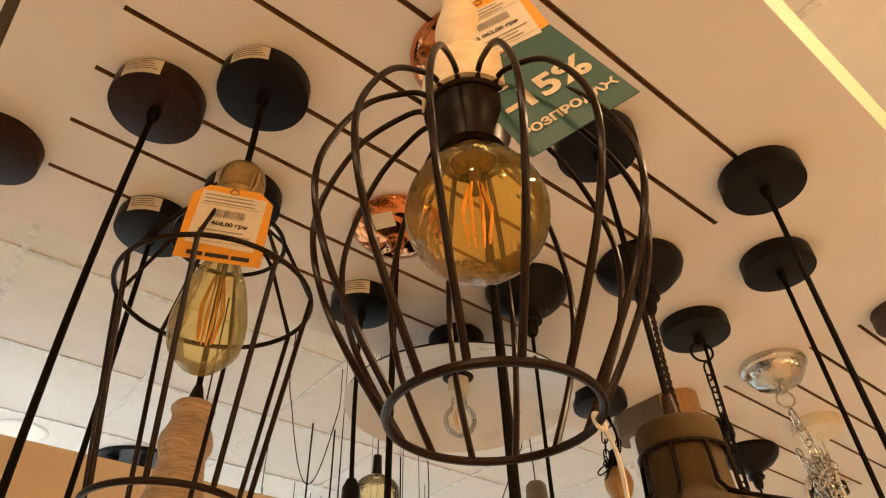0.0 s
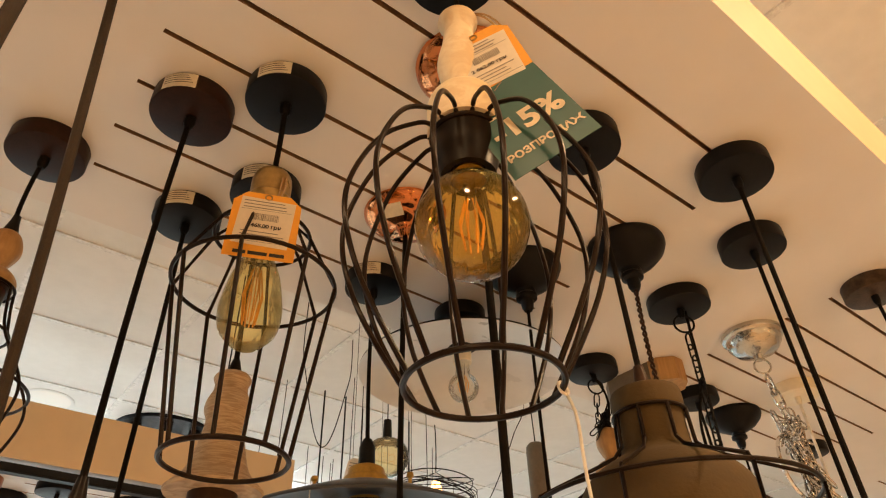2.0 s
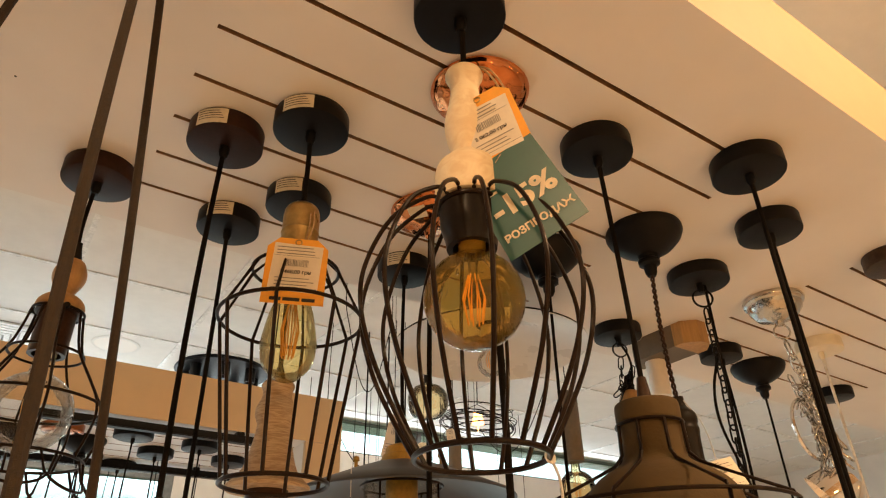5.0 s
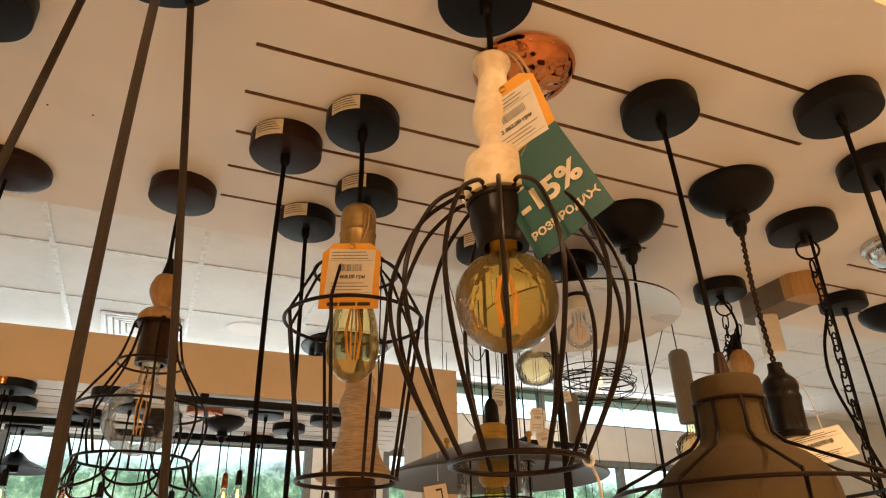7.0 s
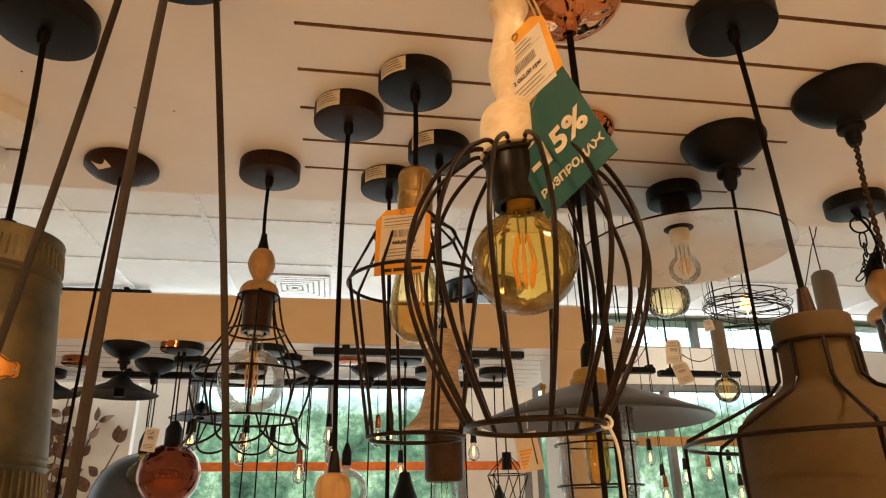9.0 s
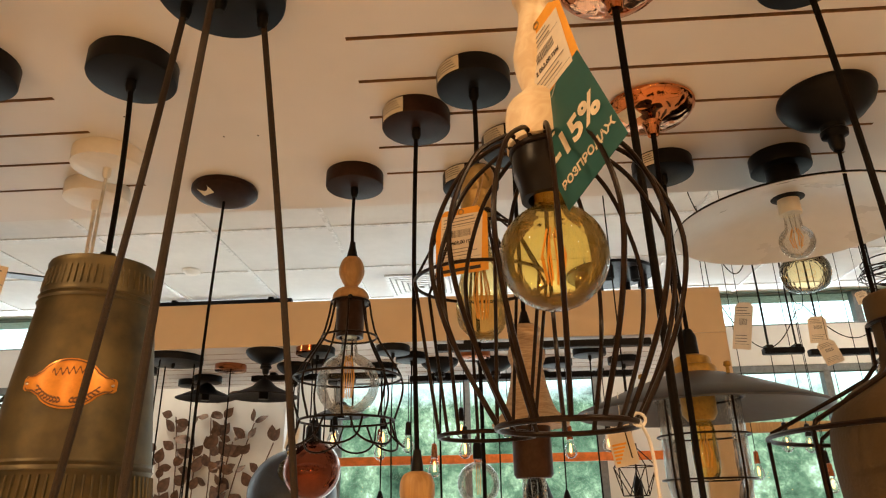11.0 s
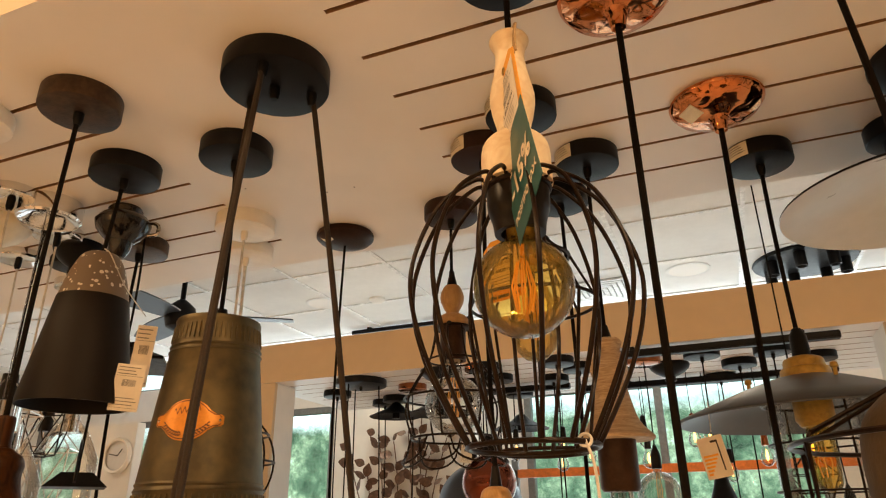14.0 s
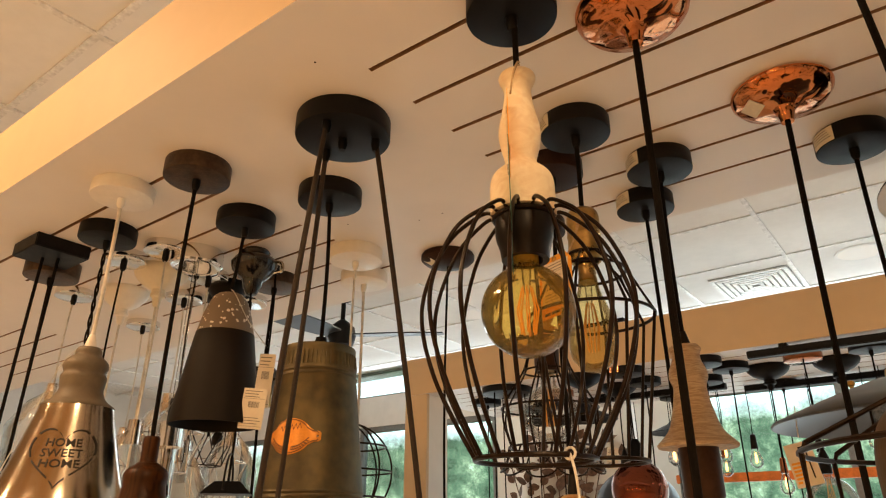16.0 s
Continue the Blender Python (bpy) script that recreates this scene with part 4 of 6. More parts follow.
def terrazzo_lamp():
    L = thing("cone_pendant_lamp", -0.5364, 0.198, PANEL, "matt black cone pendant with terrazzo cap and white tags", "pendant lamp", G_LAMPS)
    disc_canopy(L, 0.06, 0.031, M_BLACK2)
    cord(L, -0.028, zl(2.22), x1=-0.006, y1=-0.01, seed=41, bow=0.004)
    part("cap", lathe([(0, zl(2.223))] + smooth_profile([(0.014, zl(2.223)), (0.029, zl(2.216)), (0.039, zl(2.197)), (0.0475, zl(2.17)), (0.0545, zl(2.139))], 4) + [(0, zl(2.14))], 56), M_TERRAZZO, L, "grey terrazzo cap with white chips")
    part("shade", lathe([(0.0545, zl(2.139)), (0.0552, zl(2.1385)), (0.0815, zl(1.969)), (0.0815, zl(1.965)), (0.0795, zl(1.965)), (0.053, zl(2.134)), (0, zl(2.136))], 64), M_CONE, L, "matt black metal shade")
    part("thread", tube(spline([(0.01, -0.006, zl(2.228)), (0.035, -0.012, zl(2.21)), (0.052, 0.012, zl(2.16)), (0.085, 0.034, zl(2.11))]), 0.001, 6), M_CORDW, L)
    for p, az, w, h, roll in (((0.088, 0.036, zl(2.045)), -52, 0.03, 0.1, 3), ((0.092, 0.014, zl(1.99)), -50, 0.042, 0.072, 4)):
        t = part("paper_tag", plate(w, h), M_PAPER, L, "white paper hang tag", smooth=False)
        t.matrix_basis = facing(p, az, 0, roll)
        part("print", bars(print_lines(w, h, True, int(w * 1000))), M_INKG, t, smooth=False)
    for ob in L.children:
        if ob.name.split(".")[0] not in ("canopy", "cord"):
            ob.matrix_basis = pose(-0.006, -0.01, 0) @ ob.matrix_basis


def home_lamp():
    L = thing("steel_pendant_lamp", -0.625, -0.024, PANEL, "brushed steel bell pendant with grey turned top and stencilled heart", "pendant lamp", G_LAMPS)
    disc_canopy(L, 0.057, 0.026, M_WHITE, label="white plastic canopy")
    cord(L, -0.024, zl(2.1), 0.0036, M_CORDW, seed=51, bow=0.002)
    part("cord_cap", lathe([(0, zl(2.118)), (0.005, zl(2.118)), (0.0115, zl(2.092)), (0, zl(2.092))], 20), M_WHITE, L)
    part("top", lathe([(0, zl(2.095))] + smooth_profile([(0.018, zl(2.094)), (0.021, zl(2.088)), (0.022, zl(2.08)), (0.033, zl(2.07)), (0.0365, zl(2.06)), (0.033, zl(2.05)), (0.0365, zl(2.042)), (0.0355, zl(2.03)), (0.035, zl(2.018)), (0.042, zl(2.004)), (0.0565, zl(1.993)), (0.0575, zl(1.99))], 4) + [(0, zl(1.99))], 48), M_GREYTURN, L, "grey painted turned wood top")
    prof = [(0.0572, 1.99), (0.059, 1.98), (0.066, 1.955), (0.078, 1.91), (0.09, 1.872), (0.1, 1.845), (0.106, 1.82), (0.108, 1.79)]
    part("shade", lathe([(r, zl(v)) for r, v in prof] + [(r - 0.001, zl(v)) for r, v in prof[::-1]], 64), M_STEEL, L, "shiny brushed steel shade")
    az = radians(-31)

    def rad(v):
        for (r0, v0), (r1, v1) in zip(prof, prof[1:]):
            if v1 <= v <= v0:
                return r0 + (r1 - r0) * (v0 - v) / (v0 - v1)
        return prof[-1][0]

    def on(u, w, lift=0.0008):
        v = 1.91 + w
        r = rad(v) + lift
        a = az + u / (rad(1.902))
        return Vector((r * math.cos(a), r * math.sin(a), zl(v)))
    for k, (word, w) in enumerate((("HOME", 0.016), ("SWEET", 0.0), ("HOME", -0.016))):
        me = text_mesh(word, 0.0175, 0.008)
        bm = bmesh.new()
        bm.from_mesh(me)
        bmesh.ops.subdivide_edges(bm, edges=[e for e in bm.edges if e.calc_length() > 0.004], cuts=2)
        for v in bm.verts:
            v.co = on(v.co.x * 1.15, w + v.co.y)
        part("stencil_word", bm, M_INK, L, smooth=False)
    heart = []
    for i in range(61):
        t = math.pi * 2 * i / 60
        heart.append((0.0034 * 16 * math.sin(t) ** 3 * 1.0, 0.0034 * (13 * math.cos(t) - 5 * math.cos(2 * t) - 2 * math.cos(3 * t) - math.cos(4 * t)) * 0.95 - 0.0))
    for k in range(10):
        seg = heart[k * 6:k * 6 + 6]
        bm = bmesh.new()
        v = [(bm.verts.new(on(x, w)), bm.verts.new(on(x * 0.935, w * 0.935))) for x, w in seg]
        for (a, b), (c, d) in zip(v, v[1:]):
            bm.faces.new((a, b, d, c))
        part("stencil_dash", bm, M_INK, L, smooth=False)
    part("thread", tube(spline([(-0.01, -0.01, zl(2.1)), (-0.03, -0.03, zl(2.06)), (-0.07, -0.05, zl(1.95)), (-0.09, -0.07, zl(1.86))]), 0.0008, 6), M_CORDW, L)
    for ob in L.children:
        if ob.name.split(".")[0] not in ("canopy", "cord"):
            ob.matrix_basis = pose(0, 0, -0.013) @ ob.matrix_basis


def walnut_lamp():
    L = thing("wooden_pendant_lamp", -0.4356, 0.0136, PANEL, "dark walnut turned pendant on a black cord", "pendant lamp", G_LAMPS)
    disc_canopy(L, 0.0578, 0.031, M_RUST)
    cord(L, -0.03, zl(1.92), x1=-0.012, y1=0.004, seed=61, bow=0.004)
    part("body", lathe([(0, zl(1.94))] + smooth_profile([(0.01, zl(1.94)), (0.0125, zl(1.935)), (0.0125, zl(1.905)), (0.016, zl(1.9)), (0.029, zl(1.89)), (0.0325, zl(1.88)), (0.031, zl(1.868)), (0.034, zl(1.85)), (0.045, zl(1.82)), (0.062, zl(1.79)), (0.066, zl(1.775))], 4) + [(0.06, zl(1.775)), (0, zl(1.8))], 48), M_DARKWOOD, L, "dark turned walnut body").matrix_basis = pose(-0.012, 0.004, -0.018)


def barn_dish_lamp():
    L = thing("dish_pendant_lamp", 0.525, 0.603, PANEL, "dark enamel dish pendant with brass cap and caged jar glass", "pendant lamp", G_LAMPS)
    disc_canopy(L, 0.0556, 0.03, M_BLACK2, sticker=radians(225))
    cord(L, -0.028, zl(2.065), seed=71, bow=0.003)
    part("cord_cap", lathe([(0, zl(2.085)), (0.007, zl(2.083)), (0.013, zl(2.07)), (0.014, zl(2.035)), (0, zl(2.035))], 20), M_BLACK, L)
    part("cap", lathe([(0, zl(2.037))] + smooth_profile([(0.02, zl(2.037)), (0.029, zl(2.032)), (0.031, zl(2.02)), (0.036, zl(2.017)), (0.0375, zl(2.0))], 3) + [(0, zl(2.0))], 40), M_BRASSP, L, "dull yellow brass cap")
    part("dish", lathe([(0.036, zl(2.006)), (0.06, zl(2.0)), (0.1, zl(1.986)), (0.15, zl(1.966)), (0.198, zl(1.946)), (0.2, zl(1.943)), (0.198, zl(1.941)), (0.15, zl(1.961)), (0.1, zl(1.981)), (0, zl(1.995))], 72), M_ENAMEL, L, "dark grey blue enamel dish")
    for a in (-70, 50, 170):
        part("bolt", lathe([(0, 0.008), (0.005, 0.006), (0.006, 0), (0.003, -0.002), (0.003, -0.012), (0, -0.012)], 14), M_BRASSP, L).matrix_basis = pose(0.085 * math.cos(radians(a)), 0.085 * math.sin(radians(a)), zl(2.004))
    part("jar", lathe([(0.063, zl(1.98)), (0.066, zl(1.97)), (0.066, zl(1.84)), (0.06, zl(1.81)), (0.035, zl(1.79)), (0, zl(1.785))], 48), M_CLEAR, L, "clear jar glass")
    part("socket", lathe([(0, zl(1.985)), (0.028, zl(1.985)), (0.028, zl(1.94)), (0.021, zl(1.93)), (0, zl(1.93))], 30), M_BRASSP, L)
    bulb(L, zl(1.935), "tube", 0.02, M_AMBER, 3, 0.1)
    cage = part("cage", tube(circle(0.0715, zl(1.965)), 0.0022, 8, True), M_WIRE, L, "dark wire jar cage")
    for v in (1.905, 1.838):
        ring(cage, 0.0715, zl(v), 0.0016)
    wires(cage, [(0.0715, zl(1.965)), (0.0715, zl(1.84)), (0.066, zl(1.805)), (0.04, zl(1.785)), (0.0, zl(1.778))], 4, 0.0018, phase=0.5)
    t = part("energy_label", plate(0.036, 0.058), M_PAPER, L, "white energy label hanging below", smooth=False)
    t.matrix_basis = facing((-0.15, -0.1, zl(1.885)), 262, 0, -10)
    part("colour_bars", bars([(-0.015, -0.015 + 0.006 + 0.003 * k, -0.024 + 0.005 * k, -0.021 + 0.005 * k) for k in range(6)]), M_TAG, t, smooth=False)
    part("print", bars([(0.008, 0.01, -0.02, 0.02), (0.0, 0.01, 0.02, 0.023)]), M_INK, t, smooth=False)
    part("thread", tube([(-0.148, -0.095, zl(1.965)), (-0.15, -0.1, zl(1.92))], 0.0008, 6), M_CORDW, L)
    for ob in L.children:
        if ob.name.split(".")[0] not in ("canopy", "cord"):
            ob.matrix_basis = pose(0, 0, -0.011) @ ob.matrix_basis


def white_dish_lamp():
    L = thing("dish_ceiling_lamp", 0.742, 0.603, PANEL, "shallow white enamel dish lamp on a black stem", "ceiling lamp", G_LAMPS)
    disc_canopy(L, 0.0535, 0.03, M_BLACK2)
    part("stem", lathe([(0, -0.028), (0.029, -0.028), (0.029, zl(2.312)), (0.02, zl(2.308)), (0, zl(2.308))], 36), M_BLACK, L, "black cylindrical stem")
    part("dish", lathe([(0.0, zl(2.316)), (0.05, zl(2.316)), (0.12, zl(2.292)), (0.206, zl(2.262)), (0.2075, zl(2.258))], 80), M_BLACK2, L, "black outer face of the dish")
    part("reflector", lathe([(0.0, zl(2.312)), (0.05, zl(2.312)), (0.12, zl(2.288)), (0.2065, zl(2.257)), (0.2075, zl(2.2575))], 80), M_ENAMELW, L, "white enamel inner face")
    part("socket", lathe([(0, zl(2.311)), (0.019, zl(2.311)), (0.019, zl(2.28)), (0, zl(2.28))], 24), M_CREAM, L)
    bulb(L, zl(2.286), "globe", 0.03, M_CLEAR, 3, 0.09)


def copper_canopy_lamp(x, y, low, seed, r):
    L = thing("pendant_lamp", x, y, PANEL, "hammered copper canopy with a black fabric cord", "pendant lamp", G_LAMPS)
    c = cup_canopy(L, r, M_COPPER, "hammered shiny copper canopy")
    if seed == 112:
        part("sticker", box(-0.016, 0.016, -0.001, 0.0, -0.012, 0.012), M_STICKER, c, smooth=False).matrix_basis = pose(-r * 0.55, -r * 0.28, -0.0265, 62, 0, -55)
    cord(L, -0.054, zl(low), 0.0043, seed=seed, bow=0.006)
    part("socket", lathe([(0, zl(low) + 0.004), (0.009, zl(low)), (0.021, zl(low) - 0.02), (0.021, zl(low) - 0.06), (0, zl(low) - 0.06)], 24), M_COPPERS, L)


def plain_pendant(x, y, r, mat, low, seed, label, sticker=None, h=0.03, twist=False, cmat=None):
    """A canopy with a cord that ends in a plain socket below the view."""
    L = thing("pendant_lamp", x, y, PANEL, label, "pendant lamp", G_LAMPS)
    disc_canopy(L, r, h, mat, sticker)
    cord(L, -h + 0.002, zl(low), seed=seed, bow=0.006, twist=twist, mat=cmat)
    part("socket", lathe([(0, zl(low) + 0.004), (0.008, zl(low)), (0.02, zl(low) - 0.02), (0.02, zl(low) - 0.06), (0, zl(low) - 0.06)], 24), M_WHITE if cmat else M_SOCKET, L)
    return L


def bakelite_lamp():
    L = thing("pendant_lamp", 0.847, 0.243, PANEL, "black bell canopy and twisted cord with a dark bakelite socket", "pendant lamp", G_LAMPS)
    bell_canopy(L, 0.0725, M_BLACK2)
    cord(L, -0.098, zl(2.065), twist=True, seed=81, bow=0.006, mat=M_SOCKETB)
    part("socket", lathe([(0, zl(2.068))] + smooth_profile([(0.011, zl(2.068)), (0.013, zl(2.052)), (0.024, zl(2.04)), (0.0265, zl(2.028)), (0.0245, zl(2.02)), (0.0265, zl(2.012)), (0.025, zl(2.0)), (0.0245, zl(1.965)), (0.027, zl(1.96)), (0.025, zl(1.952))], 3) + [(0, zl(1.952))], 40), M_SOCKET, L, "black ribbed bakelite socket")
    bulb(L, zl(1.955), "globe", 0.03, M_AMBER, 3, 0.09)
    t = part("paper_tag", plate(0.085, 0.05), M_PAPER, L, "off white paper tag", smooth=False)
    t.matrix_basis = facing((0.012, -0.035, zl(1.935)), 238, -20, -14)
    part("print", bars(print_lines(0.08, 0.045, True, 8)), M_INK, t, smooth=False)
    part("thread", tube(spline([(0.0, -0.012, zl(2.06)), (0.026, -0.022, zl(2.02)), (0.03, -0.03, zl(1.96))]), 0.0009, 6), M_CORDW, L)


def chain_lamp():
    L = thing("chain_pendant_lamp", 1.078, 0.295, PANEL, "round black canopy with a long black chain and cord", "pendant lamp", G_LAMPS)
    disc_canopy(L, 0.063, 0.028, M_BLACK2, sticker=radians(-20))
    part("hanger", tube(circle(0.02, 0, 28), 0.0022, 8, True), M_BLACK, L).matrix_basis = pose(0, 0, -0.062, 90, 0, -40)
    chain(L, [(0, 0, -0.078), (0.004, 0, -0.2), (-0.002, 0, -0.34), (0.004, 0.004, -0.52)], M_BLACK, 1.15)
    cord(L, -0.03, zl(1.84), 0.003, x0=0.012, y0=-0.004, x1=0.004, y1=0.002, bow=0.012, seed=91)
    part("loop_cord", tube(spline([(0.01, 0, -0.18), (-0.018, 0.01, -0.26), (-0.02, 0.012, -0.33), (0.0, 0.0, -0.42), (0.02, -0.01, -0.5)]), 0.0028, 8), M_CORD, L)
    part("socket", lathe([(0, zl(1.86)), (0.01, zl(1.86)), (0.02, zl(1.84)), (0.02, zl(1.78)), (0, zl(1.78))], 24), M_SOCKET, L)


def chain_ball_lamp():
    L = thing("chain_pendant_lamp", 1.152, 0.597, PANEL, "black canopy with bundled black chain and a wooden ball lamp", "pendant lamp", G_LAMPS)
    disc_canopy(L, 0.059, 0.03, M_BLACK2, sticker=radians(-35))
    part("hanger", tube(circle(0.018, 0, 28), 0.002, 8, True), M_BLACK, L).matrix_basis = pose(0, 0, -0.06, 90, 0, -30)
    rnd = random.Random(5)
    pts = [(0, 0, -0.072)]
    for k in range(14):
        pts.append((rnd.uniform(-0.022, 0.022), rnd.uniform(-0.02, 0.02), -0.1 - 0.075 * ((k % 5) / 4) - 0.0015 * k))
    chain(L, pts, M_BLACK, 1.0)
    cord(L, -0.03, zl(2.23), 0.0028, x0=-0.012, x1=0.012, bow=0.025, seed=95)
    wooden_ball_cap(L, 0.012, 0.0, zl(2.2), 1.25)
    part("socket", lathe([(0, zl(2.135)), (0.028, zl(2.135)), (0.028, zl(2.07)), (0, zl(2.07))], 28), M_SOCKETB, L).matrix_basis = pose(0.012, 0, 0)


def silver_chain_lamp():
    L = thing("chain_pendant_lamp", 1.345, 0.285, PANEL, "polished silver canopy with a bundle of silver chain", "pendant lamp", G_LAMPS)
    part("canopy", lathe([(0, 0), (0.066, 0), (0.068, -0.005), (0.066, -0.012), (0.06, -0.016), (0.058, -0.028), (0.045, -0.045), (0.02, -0.052), (0.012, -0.056), (0.01, -0.066), (0, -0.067)], 56), M_SILVER, L, "shiny silver canopy")
    part("hanger", tube(circle(0.017, 0, 28), 0.0022, 8, True), M_SILVER, L).matrix_basis = pose(0, 0, -0.082, 90, 0, -50)
    chain(L, [(0, 0, -0.094), (0.012, -0.004, -0.16), (0.02, -0.006, -0.2)], M_SILVER, 1.5)
    rnd = random.Random(12)
    pts = []
    for k in range(34):
        u = (k % 7) / 6
        pts.append((0.03 + rnd.uniform(-0.028, 0.03), -0.008 + rnd.uniform(-0.028, 0.028), -0.19 - 0.22 * u + rnd.uniform(-0.012, 0.012)))
    chain(L, pts, M_SILVER, 1.2)
    part("arm", tube([(0.02 + 0.065 * math.cos(a), 0.01, -0.3 + 0.065 * math.sin(a)) for a in [math.pi * 2 * i / 32 for i in range(32)]], 0.004, 8, True), M_CHROME, L)
    sp = part("reflector", lathe([(0, 0.0), (0.03, 0.0), (0.05, -0.03), (0.058, -0.07), (0.056, -0.07), (0.048, -0.03), (0.0, -0.01)], 40), M_CHROME, L, "polished silver reflector")
    sp.matrix_basis = pose(0.07, -0.02, -0.4, 55, 0, 30)


def block_lamp():
    """A long wooden block fixed to the panel, with a pale cylinder below."""
    L = thing("block_ceiling_lamp", 1.3, 0.56, PANEL, "long oak and marbled block lamp with a pale cylinder", "ceiling lamp", G_LAMPS)
    bm = box(-0.045, 0.045, -0.105, 0.105, -0.058, 0, 0)
    bmesh.ops.bevel(bm, geom=[e for e in bm.edges if abs(e.verts[0].co.z - e.verts[1].co.z) > 0.02], offset=0.03, segments=1, affect="EDGES")
    part("block", bm, M_GREYTURN, L, "grey marbled block", smooth=False)
    bm = box(-0.046, 0.046, -0.107, -0.05, -0.0585, -0.0005, 0)
    bmesh.ops.bevel(bm, geom=[e for e in bm.edges if abs(e.verts[0].co.z - e.verts[1].co.z) > 0.02 and e.verts[0].co.y < -0.08], offset=0.03, segments=1, affect="EDGES")
    part("end_block", bm, M_OAK, L, "light oak end", smooth=False)
    part("cylinder", lathe([(0, -0.058), (0.026, -0.058), (0.026, -0.15), (0.024, -0.152), (0, -0.152)], 32), M_WHITE, L, "pale cylinder shade").matrix_basis = pose(0.0, 0.05, 0)


def oval_canopy_lamp():
    L = thing("pendant_lamp", -0.333, 0.632, PANEL, "brown dome canopy with a paper sticker and thin cord", "pendant lamp", G_LAMPS)
    c = part("canopy", lathe([(0, 0), (0.062, 0), (0.064, -0.004), (0.064, -0.012), (0.056, -0.02), (0.038, -0.026), (0.0, -0.029)], 56), M_BROWN, L)
    part("sticker", box(-0.014, 0.014, -0.0006, 0.0, -0.01, 0.01), M_STICKER, c, smooth=False).matrix_basis = pose(-0.022, -0.04, -0.0228, 68, 0, -28)
    cord(L, -0.028, zl(1.55), 0.0026, seed=101, bow=0.008)
    part("socket", lathe([(0, zl(1.555)), (0.008, zl(1.55)), (0.018, zl(1.53)), (0.018, zl(1.48)), (0, zl(1.48))], 24), M_SOCKET, L)


balloon_cage_lamp()
tapered_cage_lamp()
petal_cage_lamp()
bell_wood_lamp()
ball_drop_lamp()
concrete_lamp()
zinc_lamp()
triple_canopy()
terrazzo_lamp()
home_lamp()
walnut_lamp()
barn_dish_lamp()
white_dish_lamp()
copper_canopy_lamp(0.349, 0.11, 1.3, 111, 0.0706)
copper_canopy_lamp(0.4605, 0.409, 1.3, 112, 0.0712)
bakelite_lamp()
chain_lamp()
chain_ball_lamp()
silver_chain_lamp()
block_lamp()
oval_canopy_lamp()
plain_pendant(0.1615, 0.623, 0.0548, M_BLACK2, 1.4, 121, "round black canopy with sticker and black cord", sticker=radians(235))
plain_pendant(0.818, -0.001, 0.058, M_BLACK2, 1.35, 122, "round black canopy with a long black cord")
plain_pendant(1.019, 0.09, 0.0577, M_BLACK2, 1.35, 123, "round black canopy with a black cord")
plain_pendant(1.36, 0.025, 0.055, M_RUST, 1.5, 124, "round dark bronze canopy with a cord")
plain_pendant(1.505, 0.547, 0.055, M_BLACK2, 1.9, 125, "small round black canopy with a cord")
plain_pendant(1.69, 0.372, 0.058, M_CREAM, 1.95, 126, "round off white canopy with a pale cord", cmat=M_CORDW)
plain_pendant(2.13, 0.57, 0.055, M_BLACK2, 1.9, 127, "small round black canopy with a cord")
plain_pendant(-0.837, 0.06, 0.059, M_BLACK2, 1.7, 128, "round black canopy with a twisted cord", twist=True)
plain_pendant(-0.787, 0.482, 0.062, M_RUST, 1.8, 129, "round dark bronze canopy with a cord")
plain_pendant(-0.58, 0.602, 0.06, M_WHITE, 1.75, 131, "round white canopy with a pale cord", cmat=M_CORDW)
plain_pendant(-1.15, 0.085, 0.062, M_RUST, 1.8, 132, "round dark bronze canopy with a cord", h=0.04)


def funnel_pendant(x, y, z, r, mat, low, seed, label, group=G_LAMPS, cmat=None):
    L = thing("pendant_lamp", x, y, z, label, "pendant lamp", group)
    bell_canopy(L, r, mat)
    cord(L, -0.098, low - z, 0.003, seed=seed, bow=0.006, mat=cmat)
    return L


funnel_pendant(0.738, 0.405, PANEL, 0.0725, M_BLACK2, 1.5, 141, "black bell shaped canopy with a black cord")
funnel_pendant(1.71, 0.567, PANEL, 0.075, M_BLACK2, 1.85, 142, "black bell shaped canopy with a chain cord")
funnel_pendant(-0.975, 0.272, PANEL, 0.066, M_CREAM, 1.9, 143, "cream ribbed bell canopy with a pale cord", cmat=M_CORDW)
funnel_pendant(-1.2, 0.3, PANEL, 0.062, M_WHITE, 1.95, 144, "white bell canopy with a pale cord", cmat=M_CORDW)
funnel_pendant(-0.93, 0.44, PANEL, 0.055, M_BLACK2, 2.0, 146, "black bell canopy with a paper sticker")


def chrome_ring_lamp():
    L = thing("ceiling_lamp", -0.796, 0.256, PANEL, "chrome ring ceiling lamp with a glass rod", "ceiling lamp", G_LAMPS)
    part("canopy", lathe([(0, 0), (0.058, 0), (0.06, -0.004), (0.06, -0.036), (0.056, -0.04), (0.05, -0.038), (0.03, -0.022), (0, -0.018)], 56), M_CHROME, L)
    part("rod", lathe([(0, -0.02), (0.006, -0.02), (0.006, -0.42), (0, -0.42)], 20), M_CLEAR, L)
    part("holder", lathe([(0, -0.4), (0.03, -0.4), (0.03, -0.45), (0.02, -0.455), (0.02, -0.7), (0, -0.7)], 28), M_CHROME, L)


